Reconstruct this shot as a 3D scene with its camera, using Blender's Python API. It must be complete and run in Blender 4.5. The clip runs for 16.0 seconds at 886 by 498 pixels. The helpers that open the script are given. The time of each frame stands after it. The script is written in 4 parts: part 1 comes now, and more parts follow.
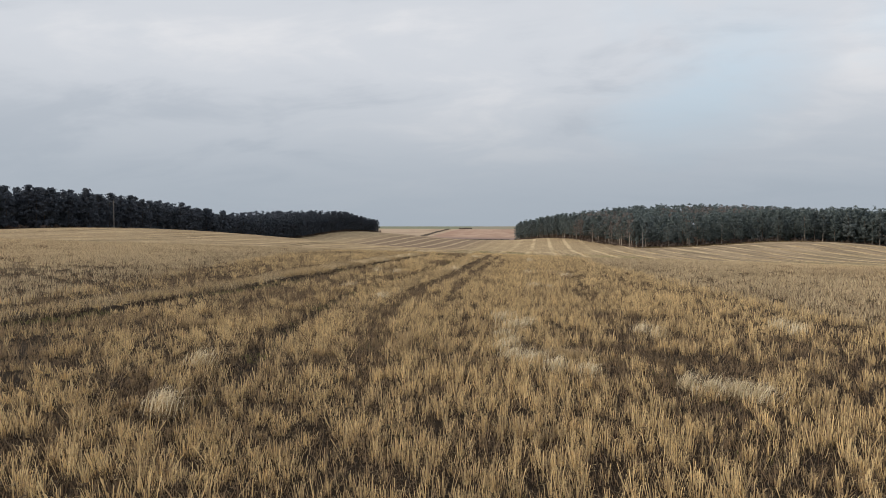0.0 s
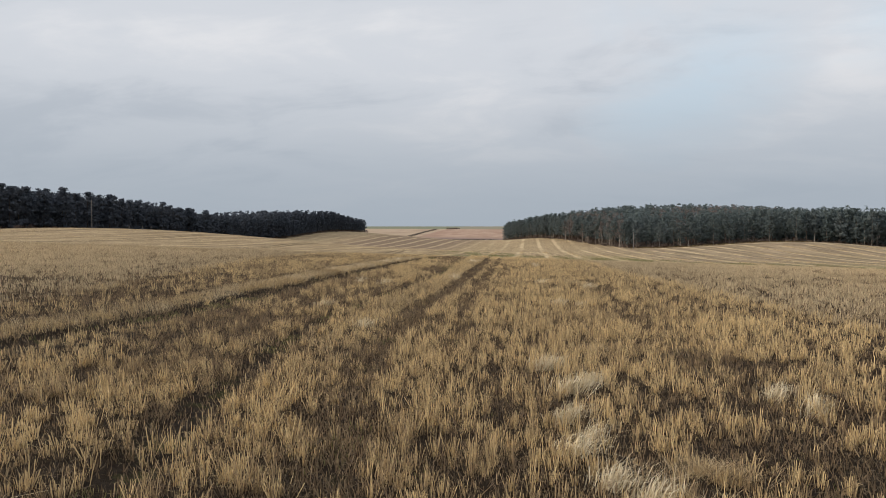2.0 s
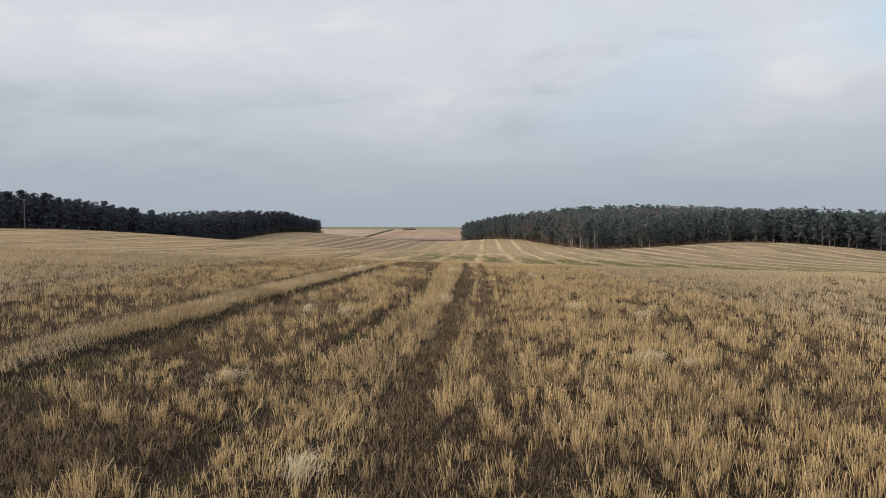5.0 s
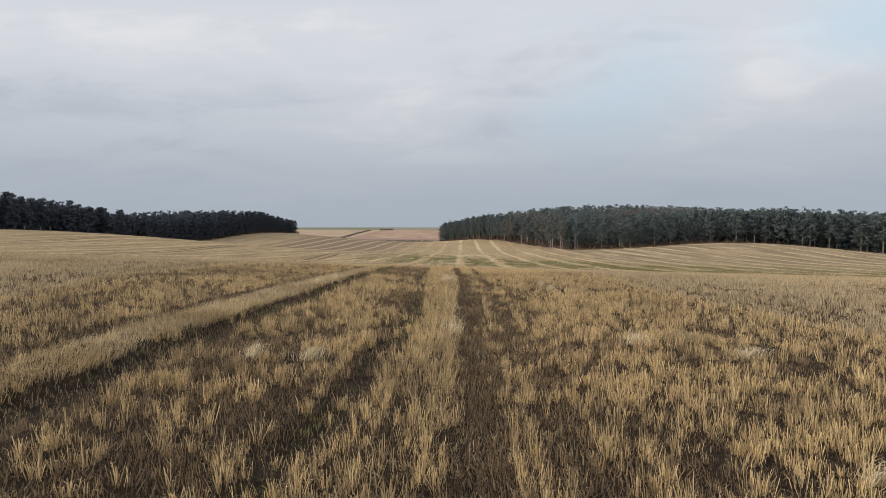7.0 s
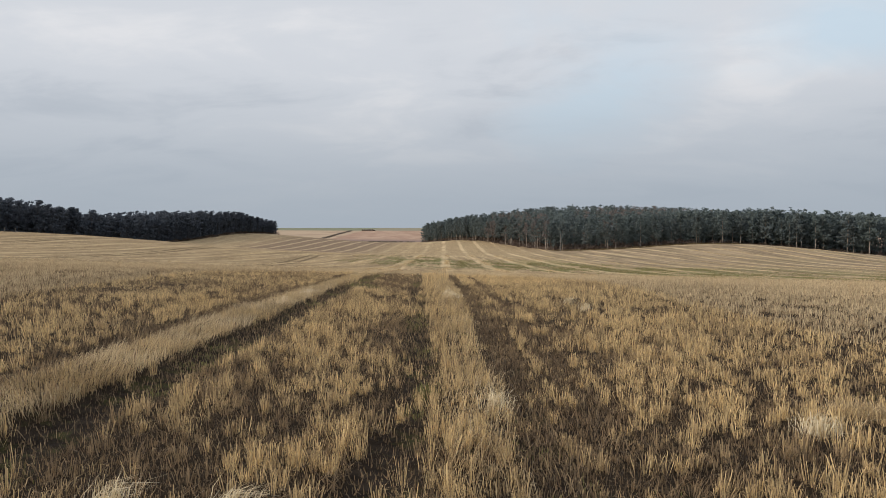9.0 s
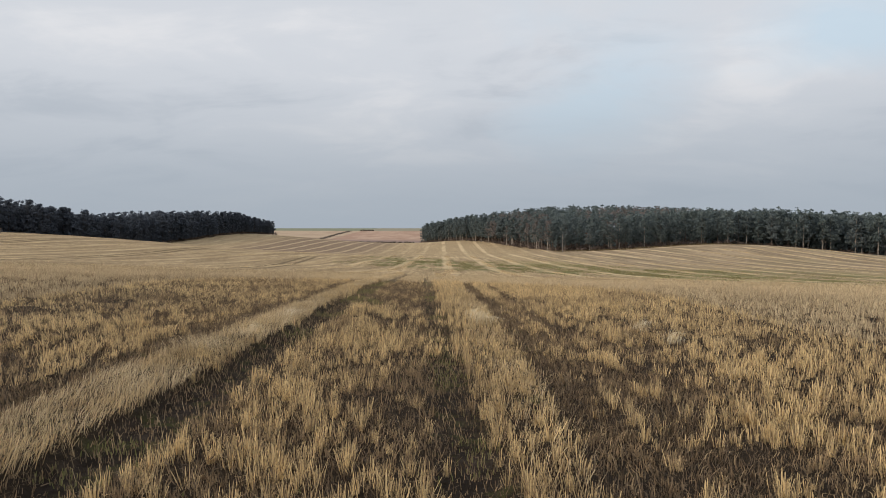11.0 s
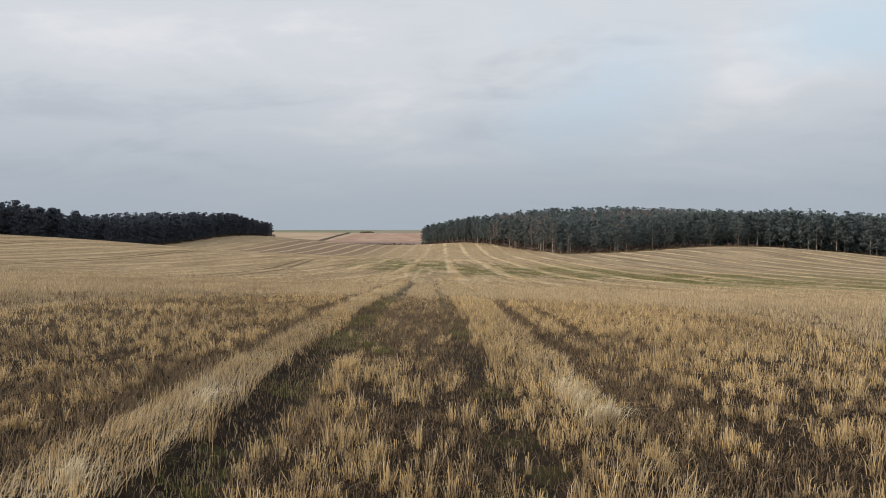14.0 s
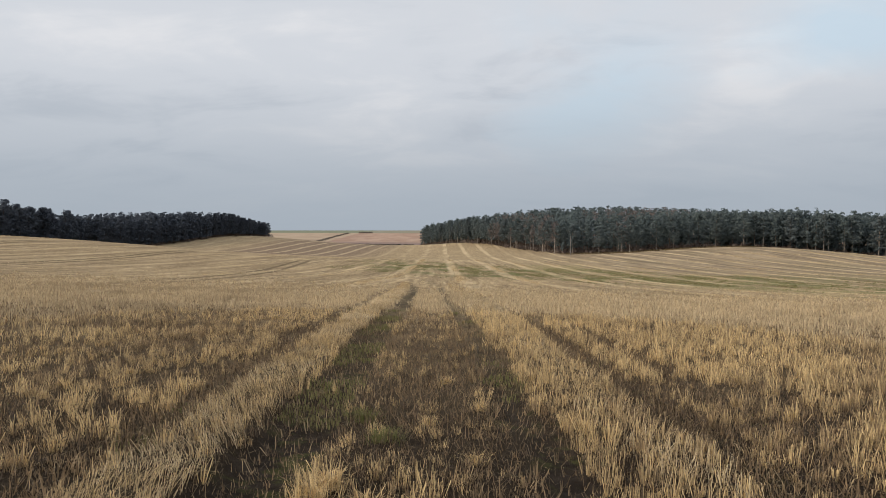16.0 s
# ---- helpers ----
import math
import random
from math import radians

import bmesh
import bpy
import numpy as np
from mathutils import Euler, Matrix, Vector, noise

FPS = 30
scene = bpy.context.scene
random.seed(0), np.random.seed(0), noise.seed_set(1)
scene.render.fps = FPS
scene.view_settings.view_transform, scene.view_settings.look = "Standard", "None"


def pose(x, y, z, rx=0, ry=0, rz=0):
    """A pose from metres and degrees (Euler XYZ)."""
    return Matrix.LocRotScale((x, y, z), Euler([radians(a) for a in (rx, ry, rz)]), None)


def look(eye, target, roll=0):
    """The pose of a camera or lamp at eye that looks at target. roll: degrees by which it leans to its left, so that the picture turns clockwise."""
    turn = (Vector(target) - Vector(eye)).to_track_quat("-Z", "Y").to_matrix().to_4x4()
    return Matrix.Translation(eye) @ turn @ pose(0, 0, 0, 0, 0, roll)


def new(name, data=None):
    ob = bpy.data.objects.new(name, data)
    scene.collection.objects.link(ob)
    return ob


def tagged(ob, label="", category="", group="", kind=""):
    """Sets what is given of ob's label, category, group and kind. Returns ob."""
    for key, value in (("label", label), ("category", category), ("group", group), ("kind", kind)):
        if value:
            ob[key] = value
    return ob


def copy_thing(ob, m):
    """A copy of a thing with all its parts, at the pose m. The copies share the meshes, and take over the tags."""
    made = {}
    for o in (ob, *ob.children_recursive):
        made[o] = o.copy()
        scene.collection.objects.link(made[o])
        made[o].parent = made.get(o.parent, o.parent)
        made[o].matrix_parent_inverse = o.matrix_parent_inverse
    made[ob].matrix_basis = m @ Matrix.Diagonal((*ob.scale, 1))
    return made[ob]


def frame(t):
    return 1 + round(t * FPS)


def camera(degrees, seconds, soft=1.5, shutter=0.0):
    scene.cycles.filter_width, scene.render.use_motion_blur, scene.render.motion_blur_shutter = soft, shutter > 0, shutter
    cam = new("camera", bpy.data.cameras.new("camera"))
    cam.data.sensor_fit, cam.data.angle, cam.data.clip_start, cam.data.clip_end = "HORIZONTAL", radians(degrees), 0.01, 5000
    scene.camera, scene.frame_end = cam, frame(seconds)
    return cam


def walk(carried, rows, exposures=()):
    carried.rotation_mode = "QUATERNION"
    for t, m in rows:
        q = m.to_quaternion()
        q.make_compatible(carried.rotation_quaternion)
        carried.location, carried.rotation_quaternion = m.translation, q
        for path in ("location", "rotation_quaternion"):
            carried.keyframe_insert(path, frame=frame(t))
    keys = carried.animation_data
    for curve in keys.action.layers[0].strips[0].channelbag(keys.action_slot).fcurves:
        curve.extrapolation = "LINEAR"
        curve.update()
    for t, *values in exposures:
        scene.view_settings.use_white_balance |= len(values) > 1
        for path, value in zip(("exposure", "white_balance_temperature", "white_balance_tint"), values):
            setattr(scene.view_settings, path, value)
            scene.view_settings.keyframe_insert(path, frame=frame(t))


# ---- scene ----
cam = camera(61.2, 16.0, soft=0.8)
PATH = [
    (0.0, pose(0.000, -0.000, 1.886, 88.281, 0, 7.500)),
    (0.5, pose(-0.256, 1.250, 1.883, 88.276, 0, 7.464)),
    (1.0, pose(-0.515, 2.531, 1.888, 88.281, 0, 7.320)),
    (1.5, pose(-0.782, 3.849, 1.899, 88.280, 0, 7.268)),
    (2.0, pose(-1.053, 5.207, 1.920, 88.282, 0, 6.523)),
    (2.5, pose(-1.340, 6.594, 1.941, 88.283, 0, 6.278)),
    (3.0, pose(-1.627, 7.974, 1.947, 88.280, 0, 6.056)),
    (3.5, pose(-1.915, 9.346, 1.941, 88.278, 0, 5.272)),
    (4.0, pose(-2.200, 10.715, 1.928, 88.291, 0, 4.195)),
    (6.5, pose(-3.415, 17.583, 1.888, 88.348, 0, 2.159)),
    (7.0, pose(-3.614, 18.962, 1.901, 88.360, 0, 1.420)),
    (7.5, pose(-3.810, 20.354, 1.917, 88.376, 0, 1.236)),
    (8.0, pose(-3.994, 21.754, 1.931, 88.381, 0, 0.285)),
    (8.5, pose(-4.171, 23.166, 1.941, 88.389, 0, 0.040)),
    (9.0, pose(-4.340, 24.574, 1.950, 88.404, 0, 0.023)),
    (11.5, pose(-5.114, 31.427, 1.922, 88.444, 0, -0.101)),
    (12.0, pose(-5.241, 32.797, 1.914, 88.477, 0, -0.079)),
    (12.5, pose(-5.366, 34.160, 1.904, 88.506, 0, -0.099)),
    (13.0, pose(-5.488, 35.516, 1.895, 88.527, 0, -0.071)),
    (13.5, pose(-5.606, 36.857, 1.885, 88.543, 0, -0.091)),
    (14.0, pose(-5.725, 38.188, 1.874, 88.561, 0, -0.099)),
    (14.5, pose(-5.845, 39.510, 1.861, 88.561, 0, -0.108)),
    (15.0, pose(-5.964, 40.822, 1.843, 88.572, 0, -0.153)),
    (15.5, pose(-6.075, 42.136, 1.818, 88.587, 0, -0.166)),
    (16.0, pose(-6.185, 43.459, 1.787, 88.591, 0, -0.196)),
]
walk(cam, PATH)

# ---------------------------------------------------------------- world and light
def sky_world():
    world = bpy.data.worlds.new("sky")
    scene.world = world
    world.use_nodes = True
    nt = world.node_tree
    nt.nodes.clear()
    N, L = nt.nodes.new, nt.links.new

    def math_node(op, a, b=None, clamp=False):
        n = N("ShaderNodeMath")
        n.operation, n.use_clamp = op, clamp
        for i, v in enumerate((a, b)):
            if v is None:
                continue
            if isinstance(v, (int, float)):
                n.inputs[i].default_value = v
            else:
                L(v, n.inputs[i])
        return n.outputs[0]

    out, bg = N("ShaderNodeOutputWorld"), N("ShaderNodeBackground")
    clear = N("ShaderNodeTexSky")
    clear.sky_type, clear.sun_disc = "NISHITA", False
    clear.sun_elevation, clear.sun_rotation = radians(SUN_ELEVATION), radians(SUN_BEARING)
    clear.air_density, clear.dust_density = 1.0, 2.0
    dim = N("ShaderNodeMix")
    dim.data_type, dim.blend_type = "RGBA", "MULTIPLY"
    dim.inputs[0].default_value = 1.0
    L(clear.outputs[0], dim.inputs[6])
    dim.inputs[7].default_value = (0.10, 0.10, 0.10, 1)
    co = N("ShaderNodeTexCoord")
    sep = N("ShaderNodeSeparateXYZ")
    L(co.outputs["Generated"], sep.inputs[0])
    up = math_node("MAXIMUM", sep.outputs[2], 0.0)
    den = math_node("ADD", up, 0.25)
    comb = N("ShaderNodeCombineXYZ")
    comb_x, comb_y = math_node("DIVIDE", sep.outputs[0], den), math_node("DIVIDE", sep.outputs[1], den)
    L(comb_x, comb.inputs[0])
    L(comb_y, comb.inputs[1])

    def cloud(scale, detail, rough, offset, sx=1.0, sy=1.0):
        m = N("ShaderNodeMapping")
        m.inputs["Location"].default_value = offset
        m.inputs["Scale"].default_value = (sx, sy, 1)
        L(comb.outputs[0], m.inputs["Vector"])
        n = N("ShaderNodeTexNoise")
        n.inputs["Scale"].default_value, n.inputs["Detail"].default_value = scale, detail
        n.inputs["Roughness"].default_value, n.inputs["Distortion"].default_value = rough, 0.4
        L(m.outputs[0], n.inputs["Vector"])
        return n.outputs[0]

    def ramp(value, stops):
        r = N("ShaderNodeValToRGB")
        r.color_ramp.interpolation = "EASE"
        while len(r.color_ramp.elements) < len(stops):
            r.color_ramp.elements.new(0.5)
        for e, (p, c) in zip(r.color_ramp.elements, stops):
            e.position, e.color = p, (*c, 1)
        L(value, r.inputs[0])
        return r.outputs[0]

    def mix(fac, a, b):
        n = N("ShaderNodeMix")
        n.data_type = "RGBA"
        L(fac, n.inputs[0])
        L(a, n.inputs[6])
        L(b, n.inputs[7])
        return n.outputs[2]

    broad = cloud(0.95, 5, 0.50, (CLOUD_X, CLOUD_Y, 0))
    fine = cloud(2.6, 6, 0.58, (3.1, 7.7, 1.0), 0.7, 1.15)
    gaps = cloud(1.8, 5, 0.55, (GAP_X, GAP_Y, 2.0))

    def opening(cx, cy, rx, ry):
        ax = math_node("DIVIDE", math_node("SUBTRACT", comb_x, cx), rx)
        ay = math_node("DIVIDE", math_node("SUBTRACT", comb_y, cy), ry)
        r = math_node("SQRT", math_node("ADD", math_node("MULTIPLY", ax, ax), math_node("MULTIPLY", ay, ay)))
        return math_node("SUBTRACT", math_node("ADD", 1.0, math_node("MULTIPLY", math_node("SUBTRACT", gaps, 0.5), 2.6)), r, True)

    veil = math_node("ADD", math_node("MULTIPLY", broad, 0.50), math_node("MULTIPLY", fine, 0.50))
    for cx, cy, rx, ry, lift in CLOUD_PUFFS:
        veil = math_node("ADD", veil, math_node("MULTIPLY", opening(cx, cy, rx, ry), lift))
    body = ramp(veil, [(0.36, CLOUD_DARK), (0.50, CLOUD_MID), (0.66, CLOUD_LIGHT)])
    hole = math_node("MAXIMUM", math_node("MULTIPLY", opening(0.47, 2.3, 0.34, 0.75), 0.72), opening(1.0, 1.78, 0.36, 0.36))
    hole = math_node("MULTIPLY", math_node("MINIMUM", math_node("MULTIPLY", hole, 1.3), 1.0), 0.85)
    blue = N("ShaderNodeMix")
    blue.data_type = "RGBA"
    blue.inputs[0].default_value = 0.9
    L(dim.outputs[2], blue.inputs[6])
    blue.inputs[7].default_value = (*SKY_GAP, 1)
    high = mix(hole, body, blue.outputs[2])
    # the cloud deck greys and evens out towards the horizon
    low = N("ShaderNodeRGB")
    low.outputs[0].default_value = (*SKY_LOW, 1)
    rise = N("ShaderNodeMapRange")
    rise.interpolation_type = "SMOOTHSTEP"
    rise.inputs["From Min"].default_value, rise.inputs["From Max"].default_value = 0.0, 0.24
    rise.inputs["To Min"].default_value, rise.inputs["To Max"].default_value = 0.06, 1.0
    L(up, rise.inputs["Value"])
    whole = mix(rise.outputs[0], low.outputs[0], high)
    L(whole, bg.inputs[0])
    bg.inputs[1].default_value = 1.0
    L(bg.outputs[0], out.inputs[0])


SUN_ELEVATION, SUN_BEARING = 23.0, -102.0
CLOUD_X, CLOUD_Y, GAP_X, GAP_Y = 4.0, 1.5, 0.0, 0.0
# brighter and duller heaps of cloud: place and spread on the cloud deck, lift
CLOUD_PUFFS = [(-0.91, 2.13, 0.36, 0.36, 0.045), (-0.34, 2.11, 0.46, 0.38, 0.02), (0.83, 2.05, 0.36, 0.28, 0.16), (0.28, 2.2, 0.40, 0.34, 0.10), (1.15, 2.35, 0.4, 0.3, 0.06), (-0.73, 2.64, 0.7, 0.24, 0.02), (0.94, 2.65, 0.6, 0.22, 0.05)]
CLOUD_DARK, CLOUD_MID, CLOUD_LIGHT = (0.53, 0.57, 0.63), (0.65, 0.68, 0.73), (0.78, 0.785, 0.81)
SKY_GAP, SKY_LOW = (0.60, 0.73, 0.84), (0.368, 0.421, 0.482)
sky_world()
sun_data = bpy.data.lights.new("sun", "SUN")
sun_data.energy, sun_data.angle, sun_data.color = 2.8, radians(14), (1.0, 0.88, 0.72)
sun_lamp = new("sun", sun_data)
_b, _e = radians(SUN_BEARING), radians(SUN_ELEVATION)
sun_lamp.matrix_world = look((0, 0, 0), (-math.sin(_b) * math.cos(_e), -math.cos(_b) * math.cos(_e), -math.sin(_e)))


# ---------------------------------------------------------------- materials
def tree_of(name):
    m = bpy.data.materials.new(name)
    m.use_nodes = True
    nt = m.node_tree
    return m, nt, nt.nodes["Principled BSDF"]


class Nodes:
    """Short hand for shader nodes of one material."""

    def __init__(self, name, rough=0.85, spec=0.2):
        self.m, self.nt, self.b = tree_of(name)
        self.b.inputs["Roughness"].default_value = rough
        self.b.inputs["Specular IOR Level"].default_value = spec

    def n(self, kind):
        return self.nt.nodes.new(kind)

    def put(self, v, socket):
        if isinstance(v, (int, float)):
            socket.default_value = v
        elif isinstance(v, tuple):
            socket.default_value = (*v, 1) if len(v) == 3 and socket.type == "RGBA" else v
        else:
            self.nt.links.new(v, socket)

    def math(self, op, a, b=0.0, clamp=False):
        n = self.n("ShaderNodeMath")
        n.operation, n.use_clamp = op, clamp
        self.put(a, n.inputs[0])
        self.put(b, n.inputs[1])
        return n.outputs[0]

    def mix(self, f, a, b, blend="MIX"):
        n = self.n("ShaderNodeMix")
        n.data_type, n.blend_type = "RGBA", blend
        self.put(f, n.inputs[0])
        self.put(a, n.inputs[6])
        self.put(b, n.inputs[7])
        return n.outputs[2]

    def coords(self, scale=(1, 1, 1), offset=(0, 0, 0), warp=None):
        tc, mp = self.n("ShaderNodeTexCoord"), self.n("ShaderNodeMapping")
        mp.inputs["Scale"].default_value, mp.inputs["Location"].default_value = scale, offset
        self.nt.links.new(tc.outputs["Object"], mp.inputs[0])
        return mp.outputs[0]

    def noise(self, scale, detail=4, rough=0.55, stretch=(1, 1, 1), offset=(0, 0, 0), distort=0.0):
        n = self.n("ShaderNodeTexNoise")
        n.inputs["Scale"].default_value, n.inputs["Detail"].default_value = scale, detail
        n.inputs["Roughness"].default_value, n.inputs["Distortion"].default_value = rough, distort
        self.nt.links.new(self.coords(stretch, offset), n.inputs["Vector"])
        return n.outputs[0]

    def range(self, v, a, b, c=0.0, d=1.0):
        n = self.n("ShaderNodeMapRange")
        n.interpolation_type = "SMOOTHSTEP"
        self.put(v, n.inputs["Value"])
        for k, q in zip(("From Min", "From Max", "To Min", "To Max"), (a, b, c, d)):
            n.inputs[k].default_value = q
        return n.outputs[0]

    def attr(self, name):
        n = self.n("ShaderNodeAttribute")
        n.attribute_name = name
        return n

    def bump(self, height, strength, distance):
        n = self.n("ShaderNodeBump")
        n.inputs["Strength"].default_value, n.inputs["Distance"].default_value = strength, distance
        self.put(height, n.inputs["Height"])
        self.nt.links.new(n.outputs[0], self.b.inputs["Normal"])

    def colour(self, c):
        self.put(c, self.b.inputs["Base Color"])
        return self.m


SOIL, MUD = (0.017, 0.0122, 0.0082), (0.026, 0.0195, 0.0145)
STRAW = (0.83, 0.632, 0.34)


def field_material():
    k = Nodes("field_soil_and_stubble", 0.95, 0.1)
    xyz = k.n("ShaderNodeSeparateXYZ")
    k.nt.links.new(k.coords(), xyz.inputs[0])
    x, y = xyz.outputs[0], xyz.outputs[1]
    # near the track the soil and litter show, further off the straw covers it
    litter = k.range(k.noise(38, 5, 0.7), 0.42, 0.66)
    clods = k.noise(9, 5, 0.6)
    soil = k.mix(k.range(clods, 0.35, 0.7), SOIL, (0.036, 0.026, 0.017))
    near = k.mix(k.math("MULTIPLY", litter, 0.75), soil, (0.068, 0.048, 0.030))
    mud = k.attr("rut").outputs["Fac"]
    wet = k.mix(k.range(k.noise(3.5, 4, 0.6), 0.4, 0.7), MUD, (0.060, 0.045, 0.034))
    near = k.mix(mud, near, k.mix(k.math("MULTIPLY", k.range(k.noise(2.1, 5, 0.7, offset=(5, 2, 0)), 0.50, 0.64), 0.75), wet, (0.080, 0.080, 0.027)))
    # far stubble: tan with darker gaps, streaked along the drill rows
    streak = k.noise(1.0, 6, 0.65, (1.6, 0.07, 1), distort=0.3)
    patch = k.noise(0.045, 5, 0.6)
    mottle = k.noise(1.9, 5, 0.7, (1, 0.5, 1))
    tan = k.mix(k.range(streak, 0.34, 0.66), (0.385, 0.282, 0.163), (0.60, 0.452, 0.262))
    tan = k.mix(k.math("MULTIPLY", k.range(mottle, 0.45, 0.66), 0.8), tan, (0.235, 0.177, 0.108))
    tan = k.mix(k.math("MULTIPLY", k.range(patch, 0.42, 0.65), 0.45), tan, (0.30, 0.222, 0.128))
    speck = k.noise(2.6, 6, 0.75, (1, 0.45, 1), (3, 8, 0))
    tan = k.mix(k.math("MULTIPLY", k.range(speck, 0.48, 0.60), 0.75), tan, (0.18, 0.132, 0.080))
    tan = k.mix(k.math("MULTIPLY", k.range(speck, 0.46, 0.37), 0.60), tan, (0.62, 0.485, 0.30))
    # brown bare slope between the straw rows on the far hillside
    brown_zone = k.math("MULTIPLY", k.math("MULTIPLY", k.range(y, 270, 310), k.range(y, 560, 470)),
                        k.math("MULTIPLY", k.range(x, -100, -78), k.range(x, -20, -45)))
    tan = k.mix(k.math("MULTIPLY", brown_zone, 0.85), tan, k.mix(k.range(speck, 0.38, 0.62), (0.27, 0.195, 0.135), (0.155, 0.108, 0.078)))
    # duller stubble on the western slope, and dark and pale streaks along the rows
    west_slope = k.math("MULTIPLY", k.range(x, -8, -34), k.math("MULTIPLY", k.range(y, 66, 84), k.range(y, 285, 250)))
    tan = k.mix(k.math("MULTIPLY", west_slope, 0.42), tan, k.mix(k.range(mottle, 0.35, 0.65), (0.365, 0.27, 0.158), (0.22, 0.158, 0.096)))
    slope = k.math("MULTIPLY", k.range(y, 62, 92), k.range(y, 300, 265))
    drag = k.noise(1.0, 5, 0.65, (0.55, 0.022, 1), (4, 1, 0))
    tan = k.mix(k.math("MULTIPLY", k.math("MULTIPLY", k.range(drag, 0.50, 0.62), slope), 0.62), tan, (0.21, 0.152, 0.092))
    tan = k.mix(k.math("MULTIPLY", k.math("MULTIPLY", k.range(drag, 0.45, 0.36), slope), 0.5), tan, (0.62, 0.475, 0.285))
    comb = k.noise(1.0, 4, 0.6, (1.5, 0.018, 1), (9, 5, 0))
    tan = k.mix(k.math("MULTIPLY", k.math("MULTIPLY", k.range(comb, 0.52, 0.62), slope), 0.6), tan, (0.245, 0.178, 0.102))
    tan = k.mix(k.math("MULTIPLY", k.math("MULTIPLY", k.range(comb, 0.46, 0.37), slope), 0.55), tan, (0.68, 0.535, 0.33))
    olive = k.math("MULTIPLY", k.math("MULTIPLY", k.range(x, 2, 22), slope), k.range(k.noise(0.05, 4, 0.6, (1.0, 0.5, 1), (2, 6, 0)), 0.46, 0.62))
    tan = k.mix(k.math("MULTIPLY", olive, 0.5), tan, k.mix(k.range(speck, 0.42, 0.58), (0.40, 0.345, 0.15), (0.21, 0.185, 0.075)))
    foot = k.math("MULTIPLY", k.range(x, 18, 45), k.range(y, 100, 190))
    tan = k.mix(k.math("MULTIPLY", foot, 0.7), tan, k.mix(k.range(drag, 0.40, 0.60), (0.36, 0.275, 0.185), (0.19, 0.145, 0.10)))
    # green regrowth in the hollow
    lane = k.math("ADD", y, k.math("MULTIPLY", x, 1.05))
    green_zone = k.math("MULTIPLY", k.math("MULTIPLY", k.range(lane, 130, 155), k.range(lane, 235, 195)),
                        k.math("MULTIPLY", k.range(x, -28, -12), k.range(x, 95, 60)))
    weeds = k.range(k.noise(0.22, 5, 0.7, (1.0, 0.30, 1), (7, 3, 0)), 0.46, 0.57)
    tan = k.mix(k.math("MULTIPLY", k.math("MULTIPLY", green_zone, weeds), 0.82), tan, (0.125, 0.142, 0.046))
    # straw left in rows by the harvester, eight metres apart
    wob = k.math("MULTIPLY", k.math("SUBTRACT", k.noise(0.05, 3, 0.6), 0.5), 2.2)
    saw = k.math("FRACT", k.math("DIVIDE", k.math("ADD", k.math("ADD", x, wob), 404.0), 8.0))
    off = k.math("MULTIPLY", k.math("ABSOLUTE", k.math("SUBTRACT", saw, 0.5)), 8.0)
    ragged = k.math("ADD", off, k.math("MULTIPLY", k.math("SUBTRACT", k.noise(0.35, 6, 0.75), 0.5), 2.6))
    row = k.range(ragged, 2.9, 3.5)
    row = k.math("MULTIPLY", k.math("MULTIPLY", row, k.range(x, -16, -6, 0.42, 1.0)), k.math("MULTIPLY", k.range(y, 66, 110), k.range(k.noise(0.04, 3, 0.5, offset=(9, 0, 0)), 0.35, 0.62, 0.15, 1)))
    row = k.math("MAXIMUM", row, k.math("MULTIPLY", k.math("MULTIPLY", k.range(ragged, 2.7, 3.7), brown_zone), 0.66))
    tan = k.mix(k.math("MULTIPLY", row, 0.88), tan, (0.62, 0.485, 0.30))
    # wheel lines of the sprayer, pairs of dark lines
    run = k.math("ADD", x, k.math("MULTIPLY", k.math("SUBTRACT", y, 86.0), 0.092))
    saw2 = k.math("FRACT", k.math("DIVIDE", k.math("ADD", k.math("ADD", run, k.math("MULTIPLY", wob, 0.3)), 515.5), 24.0))
    off2 = k.math("ABSOLUTE", k.math("SUBTRACT", k.math("MULTIPLY", k.math("ABSOLUTE", k.math("SUBTRACT", saw2, 0.5)), 24.0), 0.95))
    wheel = k.math("MULTIPLY", k.range(off2, 0.50, 0.22), k.math("MULTIPLY", k.range(y, 76, 92), k.math("MULTIPLY", k.range(x, -14, -18), k.range(y, 215, 180))))
    tan = k.mix(k.math("MULTIPLY", wheel, 0.7), tan, (0.11, 0.08, 0.045))
    cover = k.attr("cover").outputs["Fac"]
    land = k.mix(cover, near, tan)
    # fields on the far side of the valley
    edge = k.math("ADD", y, k.math("MULTIPLY", x, 0.35))
    furrow = k.noise(1.0, 4, 0.6, (0.045, 0.004, 1))
    ploughed = k.mix(k.range(furrow, 0.35, 0.65), (0.35, 0.225, 0.165), (0.46, 0.325, 0.24))
    pale = k.mix(k.range(k.noise(0.02, 4, 0.6), 0.4, 0.6), (0.38, 0.28, 0.20), (0.47, 0.36, 0.255))
    land = k.mix(k.range(edge, 600, 606), land, (0.36, 0.27, 0.15))
    land = k.mix(k.range(edge, 668, 672), land, k.mix(k.range(edge, 720, 840), (0.26, 0.185, 0.16), ploughed))
    west = k.range(k.math("ADD", k.math("ADD", x, 83.0), k.math("MULTIPLY", y, 0.05)), 1, -2)
    land = k.mix(k.math("MULTIPLY", west, k.range(edge, 668, 672)), land, pale)
